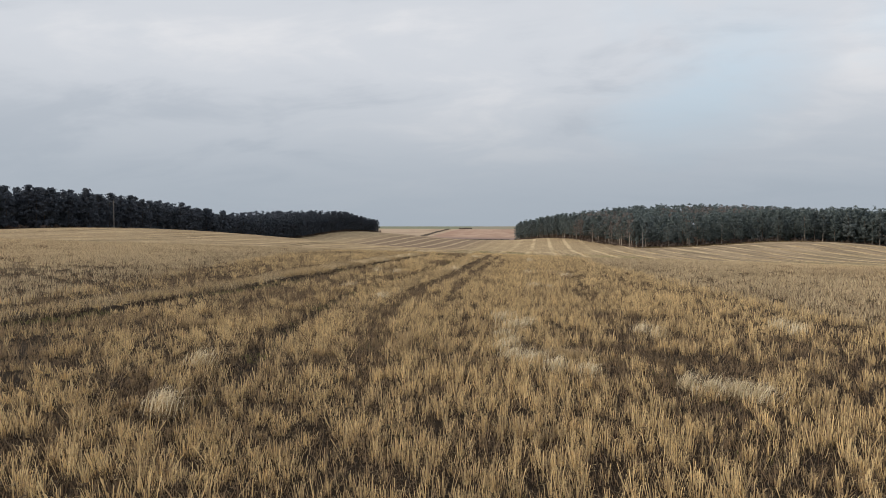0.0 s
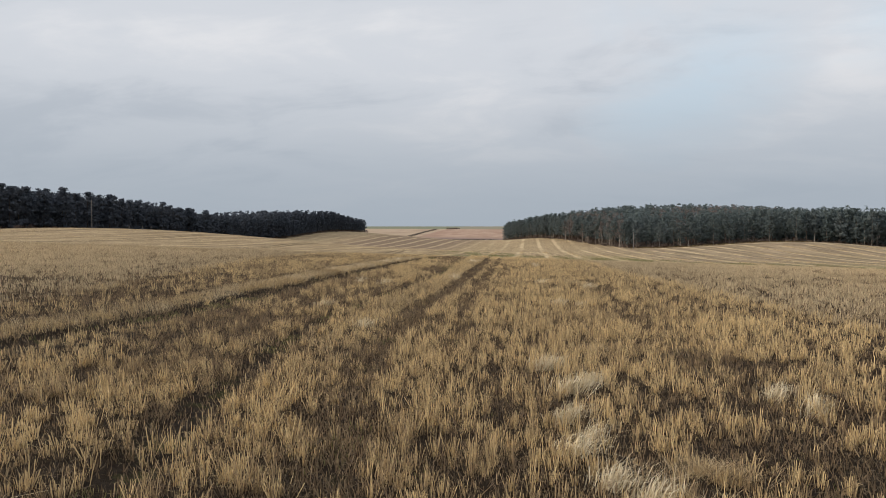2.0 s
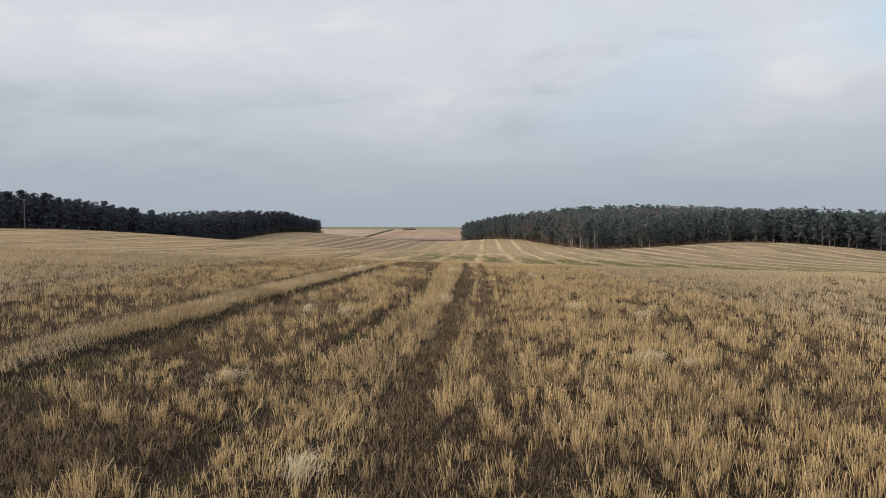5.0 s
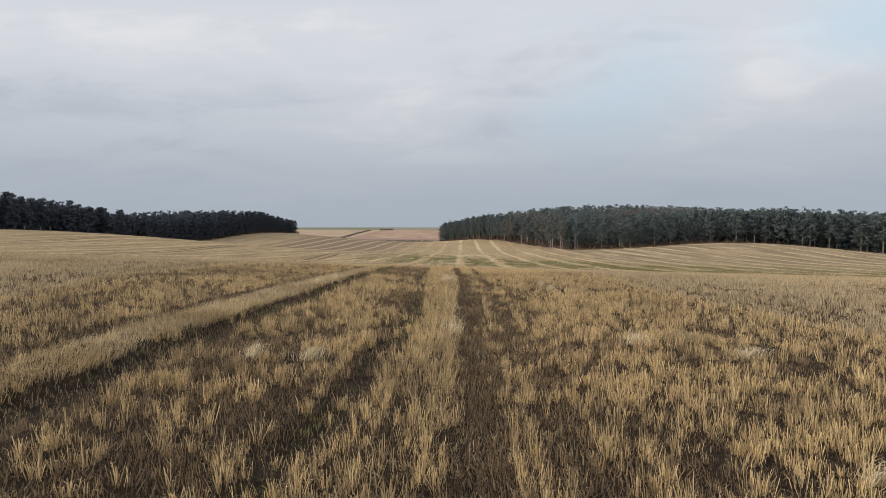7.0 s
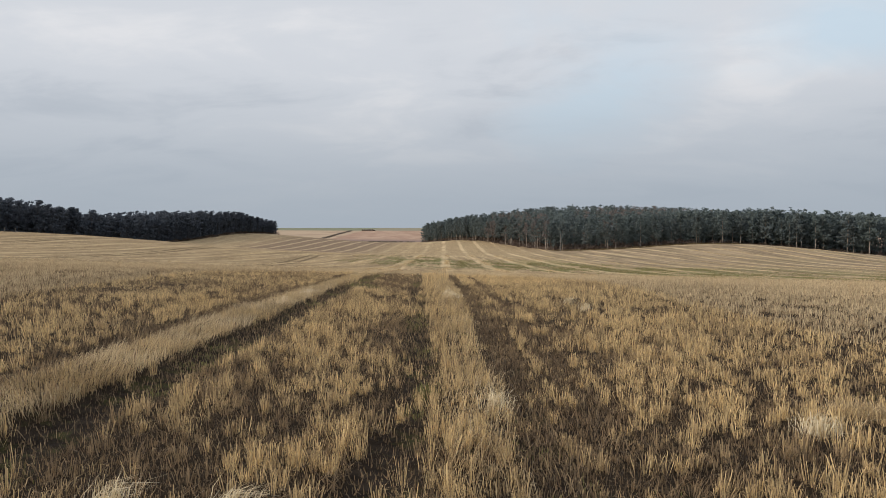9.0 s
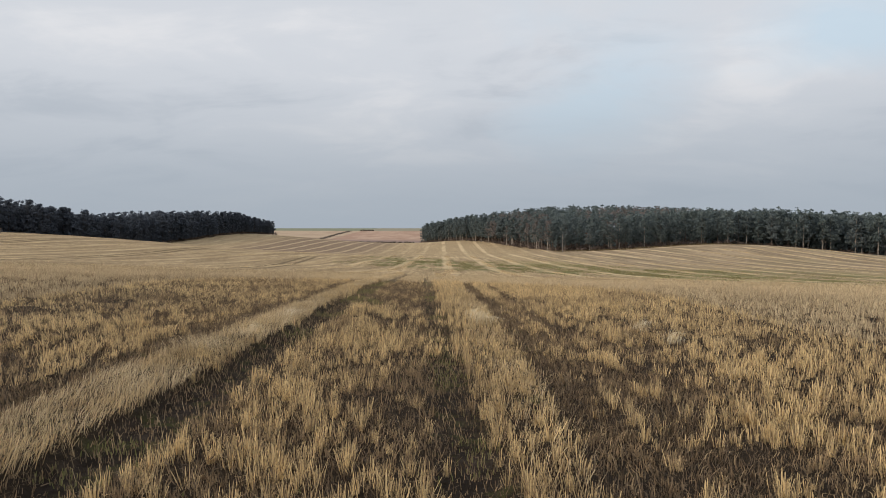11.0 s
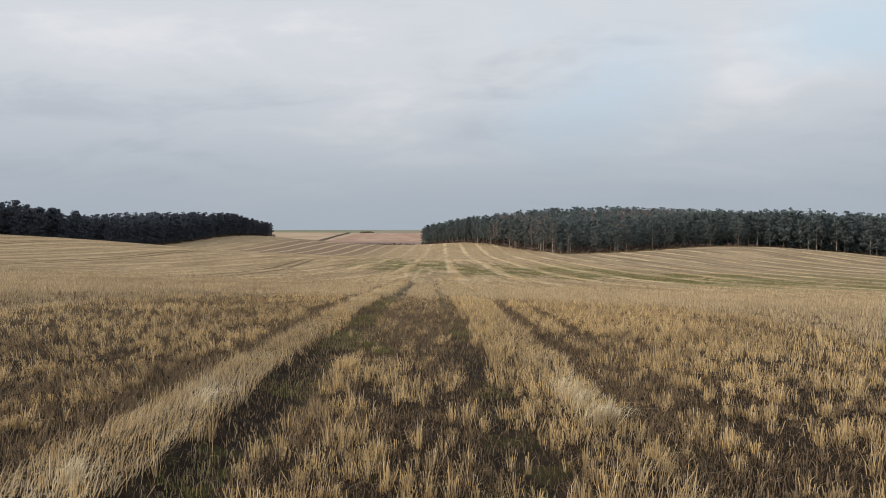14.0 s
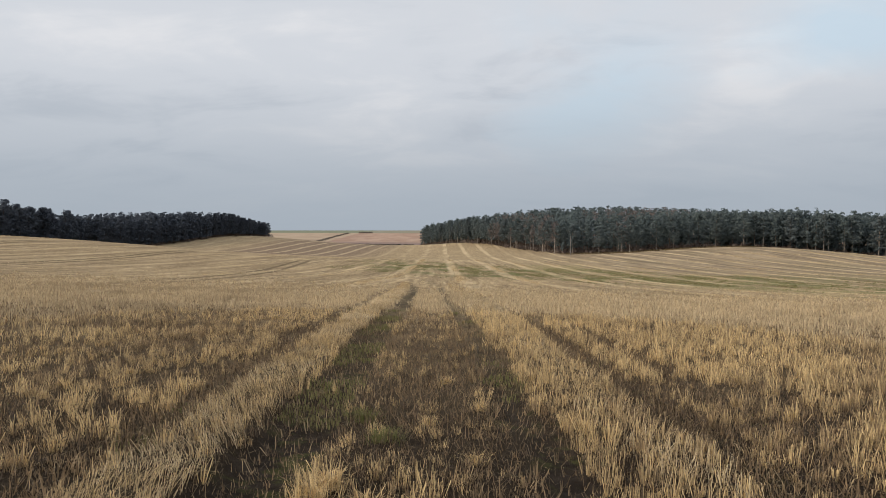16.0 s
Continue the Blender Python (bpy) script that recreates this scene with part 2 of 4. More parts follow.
    # farthest strip: field colours, slightly paled and greyed for haze
    land = k.mix(k.range(edge, 1380, 1390), land, (0.27, 0.25, 0.18))
    land = k.mix(k.math("MULTIPLY", west, k.range(edge, 1380, 1390)), land, (0.215, 0.225, 0.15))
    litter_brown = k.mix(k.range(k.noise(0.4, 5, 0.6), 0.4, 0.65), (0.045, 0.030, 0.022), (0.095, 0.062, 0.042))
    land = k.mix(k.attr("wood").outputs["Fac"], land, litter_brown)
    k.colour(land)
    grit = k.math("ADD", k.math("MULTIPLY", k.noise(60, 4, 0.7), 0.35), k.math("ADD", clods, k.math("MULTIPLY", mottle, 1.5)))
    k.bump(grit, 0.8, 0.10)
    return k.m


def straw_material(name, colours, dull, rough=0.7, weathered=0.8):
    """Dry stalks: each tuft and each stalk differs in tone; weathered blotches run along them."""
    k = Nodes(name, rough, 0.25)
    tone = k.attr("tone").outputs["Fac"]
    geo = k.n("ShaderNodeNewGeometry")
    isl = geo.outputs["Random Per Island"]
    c = k.mix(k.range(isl, 0.0, 1.0), colours[0], colours[1])
    c = k.mix(k.range(tone, 0.35, 0.95), c, colours[2])
    c = k.mix(k.math("MULTIPLY", k.range(isl, 0.62, 0.9), weathered), c, dull)
    c = k.mix(k.math("MULTIPLY", k.range(k.noise(14, 3, 0.6), 0.5, 0.75), 0.35), c, dull)
    c = k.mix(k.math("MULTIPLY", k.range(k.noise(0.35, 4, 0.6), 0.45, 0.7), 0.30), c, dull)
    k.colour(c)
    # thin stalks let some light through
    thin, both = k.n("ShaderNodeBsdfTranslucent"), k.n("ShaderNodeMixShader")
    k.put(c, thin.inputs[0])
    both.inputs[0].default_value = 0.26
    k.nt.links.new(k.b.outputs[0], both.inputs[1])
    k.nt.links.new(thin.outputs[0], both.inputs[2])
    k.nt.links.new(both.outputs[0], k.nt.nodes["Material Output"].inputs[0])
    return k.m


def plain(name, a, b, scale, rough=0.85, bump=0.0, stretch=(1, 1, 1)):
    k = Nodes(name, rough, 0.2)
    v = k.noise(scale, 5, 0.6, stretch)
    k.colour(k.mix(k.range(v, 0.35, 0.68), a, b))
    if bump:
        k.bump(v, 0.6, bump)
    return k.m


def needles(name, a, b, c):
    k = Nodes(name, 0.75, 0.2)
    geo, info = k.n("ShaderNodeNewGeometry"), k.n("ShaderNodeObjectInfo")
    col = k.mix(k.range(geo.outputs["Random Per Island"], 0.0, 1.0), a, b)
    col = k.mix(k.math("MULTIPLY", info.outputs["Random"], 0.7), col, c)
    col = k.mix(k.math("MULTIPLY", k.range(k.noise(0.5, 3, 0.6), 0.5, 0.7), 0.5), col, a)
    col = k.mix(k.math("MULTIPLY", k.range(k.noise(0.06, 3, 0.6), 0.5, 0.7), 0.6), col, c)
    k.colour(col)
    thin, both = k.n("ShaderNodeBsdfTranslucent"), k.n("ShaderNodeMixShader")
    k.put(col, thin.inputs[0])
    both.inputs[0].default_value = 0.30
    k.nt.links.new(k.b.outputs[0], both.inputs[1])
    k.nt.links.new(thin.outputs[0], both.inputs[2])
    k.nt.links.new(both.outputs[0], k.nt.nodes["Material Output"].inputs[0])
    return k.m


M_FIELD = field_material()
M_STUBBLE = straw_material("stubble_straw", (STRAW, (0.66, 0.482, 0.255), (0.32, 0.23, 0.138)), (0.25, 0.18, 0.112), 0.7, 0.65)
M_STAND = straw_material("upper_straw", ((0.69, 0.555, 0.36), (0.57, 0.45, 0.285), (0.43, 0.335, 0.212)), (0.25, 0.19, 0.128), 0.7, 0.6)
M_RIDGE = straw_material("ridge_straw", ((0.64, 0.48, 0.265), (0.48, 0.35, 0.19), (0.76, 0.615, 0.40)), (0.25, 0.185, 0.118), 0.7, 0.8)
M_PALE = straw_material("pale_grass", ((0.80, 0.68, 0.46), (0.68, 0.55, 0.35), (0.88, 0.79, 0.60)), (0.44, 0.345, 0.22), 0.7, 0.5)
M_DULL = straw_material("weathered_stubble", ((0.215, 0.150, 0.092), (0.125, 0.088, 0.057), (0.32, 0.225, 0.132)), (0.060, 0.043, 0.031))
M_MATTED = straw_material("matted_straw", ((0.34, 0.247, 0.145), (0.24, 0.174, 0.105), (0.47, 0.35, 0.205)), (0.13, 0.095, 0.064))
M_LITTER = straw_material("fallen_straw", ((0.20, 0.145, 0.09), (0.14, 0.102, 0.064), (0.115, 0.084, 0.057)), (0.07, 0.05, 0.038))
M_WEED = straw_material("green_regrowth", ((0.20, 0.205, 0.072), (0.15, 0.158, 0.054), (0.29, 0.25, 0.115)), (0.19, 0.15, 0.085))
# needle colour lifted and blued to stand in for haze over the distance
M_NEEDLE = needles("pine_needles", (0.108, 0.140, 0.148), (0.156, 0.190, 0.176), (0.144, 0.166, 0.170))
# darker copy: the left wood's shade, with some blue haze, in the colour
M_NEEDLE_SHADED = needles("dark_pine_needles", (0.072, 0.087, 0.112), (0.092, 0.107, 0.130), (0.090, 0.102, 0.124))
M_TWIG = plain("bare_twigs", (0.150, 0.128, 0.120), (0.215, 0.182, 0.170), 2.0)
def bark(name, dark, mid, pale):
    k = Nodes(name, 0.9, 0.15)
    v = k.noise(1.6, 5, 0.6, (3, 3, 0.5))
    c = k.mix(k.range(v, 0.35, 0.68), dark, mid)
    k.colour(k.mix(k.math("MULTIPLY", k.range(k.n("ShaderNodeObjectInfo").outputs["Random"], 0.35, 0.85), k.range(v, 0.3, 0.55)), c, pale))
    k.bump(v, 0.6, 0.03)
    return k.m


M_BARK = bark("pine_bark", (0.075, 0.060, 0.050), (0.16, 0.13, 0.108), (0.40, 0.355, 0.31))
# darker copy of the bark, the left wood's shade put into its colour
M_BARK_SHADED = plain("dark_pine_bark", (0.045, 0.038, 0.034), (0.11, 0.09, 0.078), 1.6, 0.9, 0.03, (3, 3, 0.5))
M_POLE = plain("weathered_wood", (0.13, 0.12, 0.115), (0.22, 0.21, 0.20), 3.0, 0.85, 0.01, (4, 4, 0.4))
M_BRUSH = plain("bramble", (0.10, 0.076, 0.066), (0.18, 0.135, 0.11), 0.8)
M_VERGE = straw_material("verge_grass", ((0.17, 0.130, 0.060), (0.12, 0.092, 0.046), (0.23, 0.17, 0.085)), (0.10, 0.07, 0.045))
M_HEDGE = plain("hedge_leaves", (0.15, 0.13, 0.11), (0.24, 0.205, 0.165), 0.5)


# ---------------------------------------------------------------- the lie of the land
PROFILE_Y = [-4000, -300, 0, 45, 60, 80, 113, 147, 188, 260, 310, 400, 550, 700, 850, 1400, 2400, 3000, 4900]
PROFILE_Z = [1.5, 1.5, .03, -.2, -.5, -1.5, -3.4, -5.0, -6.1, -7.2, -8.2, -9.2, -10.6, -11.0, -9.5, -3.0, 2.0, 2.5, -20.0]
# hills and hollows: x, y, spread across, spread along, height
HILLS = [(-116, 190, 50, 62, 7.5), (-140, 470, 58, 95, 9.6), (102, 290, 26, 40, 4.0), (82, 475, 56, 75, 11.6), (175, 285, 45, 60, -1.6), (150, 110, 70, 60, -1.0)]


def ground_z(x, y):
    x, y = np.asarray(x, float), np.asarray(y, float)
    s = 3 + 9 * np.clip((y - 55) / 60, 0, 1)
    z = sum(np.interp(y + o * s, PROFILE_Y, PROFILE_Z) for o in (-1, -.67, -.33, 0, .33, .67, 1)) / 7
    near = 1 - np.clip((y - 50) / 110, 0, 1)
    z = z - .025 * 70 * np.tanh(x / 70) * near
    for hx, hy, sx, sy, h in HILLS:
        z = z + h * np.exp(-((x - hx) / sx) ** 2 / 2 - ((y - hy) / sy) ** 2 / 2)
    return z


RIGHT_EDGE = [(-18, 552), (0, 478), (22, 395), (40, 326), (62, 318), (95, 318), (130, 306), (165, 292), (235, 266)]
LEFT_EDGE = [(-160, 95), (-134, 190), (-127, 260), (-124, 340), (-119, 430), (-112, 505)]


def inside(name, x, y):
    edge, left = (LEFT_EDGE, True) if name == "dark_woodland" else (RIGHT_EDGE, False)
    if left:
        ex = np.interp(y, [p[1] for p in edge], [p[0] for p in edge])
        return x < ex - 3 and y < 508
    if x < 40:
        ey = np.interp(x, [-18, 0, 22, 40], [552, 478, 395, 326])
        return y > ey + 8 and y < 600 - .3 * x
    return y > np.interp(x, [p[0] for p in edge[3:]], [p[1] for p in edge[3:]]) + 3



def smooth(v, a, b):
    t = np.clip((np.asarray(v, float) - a) / (b - a), 0, 1)
    return t * t * (3 - 2 * t)


# lines of the wheel tracks: along y, the x of each
def line_outer(y):
    return np.interp(y, [0, 8, 20, 30, 38, 45, 52, 60, 80, 104, 120], [-14, -11.2, -9.85, -9.65, -9.45, -9.15, -8.88, -8.8, -8.95, -9.6, -10.4])


def line_a(y):
    return np.interp(y, [0, 5, 12, 16, 20, 28, 33, 38, 45, 50, 56, 63, 82, 100, 120], [-14, -10.8, -8.9, -8.5, -8.15, -7.95, -7.88, -7.75, -7.6, -7.55, -7.5, -7.45, -7.55, -8.2, -9.0])


def line_b(y):
    return np.interp(y, [0, 6, 10, 13, 19, 24, 32, 36, 40, 45, 48, 52, 56, 60, 66, 80, 120], [-3.0, -3.2, -3.95, -4.5, -5.15, -5.05, -4.75, -4.68, -4.78, -4.98, -5.08, -5.27, -5.36, -5.45, -5.7, -5.95, -6.6])


def line_c(y):
    return np.interp(y, [0, 6, 10, 12.5, 17, 20, 30, 45, 50, 54, 61, 72, 90, 120], [-1.0, -1.6, -2.3, -2.95, -3.4, -3.45, -3.4, -3.42, -3.5, -3.8, -3.9, -4.1, -4.3, -4.6])


def line_d(y):
    return np.interp(y, [0, 14, 25, 47, 58, 80], [-1.2, -2.1, -2.6, -2.8, -3.0, -3.4])


def line_e(y):
    return np.interp(y, [0, 13, 17, 28, 35, 80], [1.9, 1.7, 1.5, 1.1, 1.1, 0.9])


def wave(x, y, f, s):
    """Smooth repeatable value noise in 0..1."""
    x, y = np.asarray(x, float) * f, np.asarray(y, float) * f
    xi, yi = np.floor(x).astype(np.int64), np.floor(y).astype(np.int64)
    u, v = x - xi, y - yi
    u, v = u * u * (3 - 2 * u), v * v * (3 - 2 * v)

    def h(a, b):
        q = (a * 374761393 + b * 668265263 + s * 1274126177) & 0xFFFFFFFF
        q = ((q ^ (q >> 13)) * 1103515245) & 0xFFFFFFFF
        return ((q ^ (q >> 16)) & 0xFFFF) / 65535.0

    return (h(xi, yi) * (1 - u) + h(xi + 1, yi) * u) * (1 - v) + (h(xi, yi + 1) * (1 - u) + h(xi + 1, yi + 1) * u) * v


def band(x, centre, half, soft):
    return 1 - smooth(np.abs(x - centre), half, half + soft)


def sway(x, y):
    """Small wavering of the edges of the trodden lines."""
    return (wave(x, y, 0.5, 5) - .5) * .16 + (wave(x, y, 2.3, 6) - .5) * .13


def between_tracks(x, y):
    """The strip left standing between the two inner wheel tracks."""
    xx = x + sway(x, y)
    return smooth(xx - line_b(y), .17, .28) * smooth(line_c(y) - xx, .22, .36) * smooth(y, 13, 17) * (1 - smooth(y, 84, 104))


def masks(x, y):
    """Rut (bare wheel track), gap (thin, trodden), ridge (tall pale strip) and worn (short dull) shares."""
    xx = x + sway(x, y)
    far_end = 1 - smooth(y, 96, 114)
    a, b, c, o, d, e = (q(y) for q in (line_a, line_b, line_c, line_outer, line_d, line_e))
    rut = np.maximum(band(xx, a, .30 - .05 * smooth(y, 52, 66), .11), band(xx, b, .16 + .05 * smooth(y, 26, 34), .14) * (.75 + .25 * wave(x, y, 1.4, 7)))
    rut = rut * far_end * smooth(y, 4, 10)
    gap = np.maximum(band(xx, o, .23 - .09 * smooth(y, 44, 52), .13), .97 * band(xx, c, .20 + .04 * smooth(y, 30, 40) - .10 * smooth(y, 47, 53), .13) * smooth(y, 6, 11))
    gap = np.maximum(gap, .93 * band(xx, d, .12, .14) * smooth(y, 14, 20) * (.55 + .45 * smooth(wave(x, y, .6, 8), .3, .55)))
    gap = np.maximum(gap, .55 * band(xx, e, .15, .4) * (1 - smooth(y, 30, 40))) * far_end
    torn = (wave(x, y, 1.1, 44) - .5) * .16
    ridge = smooth(xx + torn - o, .24, .40) * smooth(a - xx - torn, .32, .46) * (.30 + .70 * smooth(y, 18, 32)) * smooth(y, 8, 14) * far_end
    ridge = ridge * (1 - .5 * smooth(x, -8.5, -8.2) * smooth(y, 48, 51) * (1 - smooth(y, 57, 60)))
    mid_c = (b + c) / 2 + .12
    ridge = np.maximum(ridge, band(xx, mid_c, .26, .18) * (.35 + .35 * smooth(y, 28, 44)) * (.35 + .65 * smooth(wave(x, y, .45, 36), .3, .6)) * smooth(y, 12, 20) * far_end)
    worn = smooth(x, a - .1, a + .4) * (1 - smooth(x, b - .05, b + .22)) * smooth(y + 4 * wave(x, y, .9, 9), 49.5, 51.5) * far_end
    worn = np.maximum(worn, .85 * band(xx, -5.2, .35, .2) * smooth(y, 35.5, 37) * (1 - smooth(y, 40.5, 42.5)))
    return rut, gap, ridge, worn


def in_view(x, y):
    """The wedge of ground that the whole flight looks over."""
    return (x > -(y + 7) * .84 - 2) & (x < (y + 5) * .52 + 2 + .05 * y) & (y > 3.4)


def standing_strip(x, y):
    """A narrow line of stubble left standing between two trodden lines."""
    mid = (line_c(y) + line_d(y)) / 2
    return band(x + sway(x, y), mid, .15, .1) * smooth(y, 18, 26) * (1 - smooth(y, 48, 56))


def lodged(x, y):
    """Where the straw leans and lies instead of standing."""
    west = smooth(-x, 8.6, 9.8) * smooth(y, 30, 44) * (.4 + .6 * wave(x, y, .35, 27))
    start = smooth(line_c(y) + .2 - x, 0, .7) * (1 - smooth(y, 20, 30)) * (.2 + .5 * wave(x, y, .7, 30))
    return np.maximum(west, start)


def grid_mesh(xs, ys):
    X, Y = np.meshgrid(xs, ys)
    x, y = X.ravel(), Y.ravel()
    rut, gap, ridge, worn = masks(x, y)
    z = ground_z(x, y) + .05 * (wave(x, y, .9, 1) - .5) + .03 * (wave(x, y, 3.1, 2) - .5)
    near = 1 - smooth(np.hypot(x + 3, y - 35), 70, 110)
    z = z - .10 * rut - .04 * gap + .06 * ridge * near
    nx, ny = len(xs), len(ys)
    i = (np.arange(ny - 1)[:, None] * nx + np.arange(nx - 1)[None, :]).ravel()
    faces = np.stack([i, i + 1, i + nx + 1, i + nx], 1)
    me = bpy.data.meshes.new("ground")
    me.vertices.add(len(x))
    me.vertices.foreach_set("co", np.stack([x, y, z], 1).astype(np.float32).ravel())
    me.loops.add(faces.size)
    me.loops.foreach_set("vertex_index", faces.ravel().astype(np.int32))
    me.polygons.add(len(faces))
    me.polygons.foreach_set("loop_start", np.arange(0, faces.size, 4, dtype=np.int32))
    me.polygons.foreach_set("loop_total", np.full(len(faces), 4, dtype=np.int32))
    me.polygons.foreach_set("use_smooth", np.ones(len(faces), dtype=bool))
    dist = np.hypot(np.maximum(np.abs(x + 3) - 3, 0), np.maximum(np.maximum(2 - y, y - 48), 0))
    cover = np.maximum(np.maximum(smooth(dist, 6, 26), smooth(y, 48, 70)), .25 * (1 - in_view(x, y))) * (1 - .6 * np.clip(rut + .4 * gap, 0, 1))
    wood = np.array([float(inside("green_woodland", a, b) or inside("dark_woodland", a, b)) if b > 80 and b < 640 and abs(a) < 300 else 0.0 for a, b in zip(x, y)])
    for name, v in (("rut", np.clip(rut + .35 * gap, 0, 1)), ("cover", cover), ("wood", wood)):
        me.attributes.new(name, "FLOAT", "POINT").data.foreach_set("value", v.astype(np.float32))
    me.update(calc_edges=True)
    me.materials.append(M_FIELD)
    return me


def spread(fine_from, fine_to, step, grow, limit_lo, limit_hi):
    v = list(np.arange(fine_from, fine_to, step))
    s, p = step, v[-1]
    while p < limit_hi:
        s *= grow
        p += s
        v.append(p)
    s, p, lo = step, v[0], []
    while p > limit_lo:
        s *= grow
        p -= s
        lo.append(p)
    return np.array(lo[::-1] + v)


ground = new("ground", grid_mesh(spread(-14, 8, .25, 1.08, -4500, 4500), spread(3, 112, .5, 1.08, -4500, 4800)))
tagged(ground, "rolling harvested field with dark soil and wheel tracks", "field", kind="structure")


# ---------------------------------------------------------------- stubble
def bent(x, y, z, h, w, lean, bend, way, rng):
    """Corner points of stalks of two pieces, the upper one bent over: five for each."""
    n = len(x)
    turn = rng.uniform(0, np.pi, n)
    ux, uy = np.cos(turn) * w / 2, np.sin(turn) * w / 2
    dx, dy = np.cos(way) * lean, np.sin(way) * lean
    kx, ky = np.cos(way) * bend, np.sin(way) * bend
    m = .58
    up = np.sqrt(np.maximum(.05, 1 - np.minimum((lean + bend) ** 2, .95))) * np.where(bend > 1, -.5, 1)
    mx, my, mz = x + dx * h * m, y + dy * h * m, z + h * m
    tx, ty, tz = mx + (dx + kx) * h * (1 - m), my + (dy + ky) * h * (1 - m), mz + h * (1 - m) * up
    z0 = z - .03
    co = np.stack([np.stack([x - ux, y - uy, z0], 1), np.stack([x + ux, y + uy, z0], 1),
                   np.stack([mx + ux * .9, my + uy * .9, mz], 1), np.stack([mx - ux * .9, my - uy * .9, mz], 1), np.stack([tx, ty, tz], 1)], 1)
    return co.reshape(-1, 3), (np.arange(n)[:, None, None] * 5 + np.array(((0, 1, 2), (0, 2, 3), (3, 2, 4)))[None]).reshape(-1, 3)


def ribbons(name, x, y, z, h, w, lean, bend, tone, material, rng, way=None):
    """Many bent stalks in one mesh."""
    way = rng.uniform(0, 2 * np.pi, len(x)) if way is None else way
    co, f = bent(x, y, z, h, w, lean, bend, way, rng)
    return poly_mesh(name, co, f, np.repeat(tone, 5), material)


def stalks(name, x, y, z, h, w, lean, bend, tone, material, rng, way):
    """Cut stalks: straight ones of one piece, bent ones of two, in one mesh."""
    b = bend > .25
    a = ~b
    n = int(a.sum())
    turn = rng.uniform(0, np.pi, n)
    ux, uy = np.cos(turn) * w[a] * .5, np.sin(turn) * w[a] * .5
    z0 = z[a] - .03
    tx, ty, tz = x[a] + np.cos(way[a]) * lean[a] * h[a], y[a] + np.sin(way[a]) * lean[a] * h[a], z[a] + h[a]
    cut = rng.uniform(-.05, .05, n) * h[a]
    co = np.stack([np.stack([x[a] - ux, y[a] - uy, z0], 1), np.stack([x[a] + ux, y[a] + uy, z0], 1),
                   np.stack([tx + ux * .85, ty + uy * .85, tz + cut], 1), np.stack([tx - ux * .85, ty - uy * .85, tz - cut], 1)], 1).reshape(-1, 3)
    f1 = (np.arange(n)[:, None, None] * 4 + np.array(((0, 1, 2), (0, 2, 3)))[None]).reshape(-1, 3)
    co2, f2 = bent(x[b], y[b], z[b], h[b], w[b], lean[b], bend[b], way[b], rng)
    return poly_mesh(name, np.concatenate([co, co2]), np.concatenate([f1, f2 + len(co)]),
                     np.concatenate([np.repeat(tone[a], 4), np.repeat(tone[b], 5)]), material)


def spikes(name, x, y, z, h, w, lean, tone, material, rng):
    """Stalks of one triangle each, for short ones and for the ground further off."""
    n = len(x)
    turn, way = rng.uniform(0, np.pi, n), rng.uniform(0, 2 * np.pi, n)
    ux, uy = np.cos(turn) * w * .7, np.sin(turn) * w * .7
    z0 = z - .02
    co = np.stack([np.stack([x - ux, y - uy, z0], 1), np.stack([x + ux, y + uy, z0], 1),
                   np.stack([x + np.cos(way) * lean * h, y + np.sin(way) * lean * h, z + h], 1)], 1).reshape(-1, 3)
    return poly_mesh(name, co, np.arange(n * 3).reshape(-1, 3), np.repeat(tone, 3), material)


def poly_mesh(name, co, f, tone, material):
    me = bpy.data.meshes.new(name)
    me.vertices.add(len(co))
    me.vertices.foreach_set("co", co.astype(np.float32).ravel())
    k = f.shape[1]
    me.loops.add(f.size)
    me.loops.foreach_set("vertex_index", f.ravel().astype(np.int32))
    me.polygons.add(len(f))
    me.polygons.foreach_set("loop_start", np.arange(0, f.size, k, dtype=np.int32))
    me.polygons.foreach_set("loop_total", np.full(len(f), k, dtype=np.int32))
    me.attributes.new("tone", "FLOAT", "POINT").data.foreach_set("value", tone.astype(np.float32))
    me.update(calc_edges=True)
    me.materials.append(material)
    return me


def near_path(x, y):
    """Distance from the strip that the path follows."""
    px = -6.2 * np.clip(y, 0, 44) / 44
    return np.hypot(x - px, np.maximum(np.maximum(4 - y, y - 56), 0))


def vigour(x, y):
    """How thick the stubble stands, 0..1: clumps, gaps and bare patches."""
    clump = .52 * wave(x, y, 2.4, 11) + .48 * wave(x, y * .75, 5.8, 12)
    broad = .6 * wave(x, y, .45, 13) + .4 * wave(x, y, 1.1, 14)
    far = smooth(near_path(x, y), 8, 22)
    coarse = .55 * wave(x, y * .8, 1.4, 17) + .45 * wave(x, y * .8, 3.0, 18)
    lush = .10 * (1 - smooth(y, 6, 10)) + .10 * band(x, -.7, 1.2, .8) * (1 - smooth(y, 20, 28)) - .11 * smooth(x, -.1, .7) * smooth(y, 8.5, 10) * (1 - smooth(y, 12, 15))
    lush = lush - .10 * smooth(-x, 5.0, 6.0) * smooth(y, 16, 20) * (1 - smooth(y, 27, 32))
    lush = lush + .08 * smooth(y, 49, 57) * smooth(x, -4.6, -3.6)
    lush = lush - .05 * band(x, -2.0, 1.3, 1.0) * smooth(y, 33, 38) * (1 - smooth(y, 44, 52))
    v = smooth((clump * (1 - far) + coarse * far) * .8 + broad * .2 + lush, .345, .495)
    return v


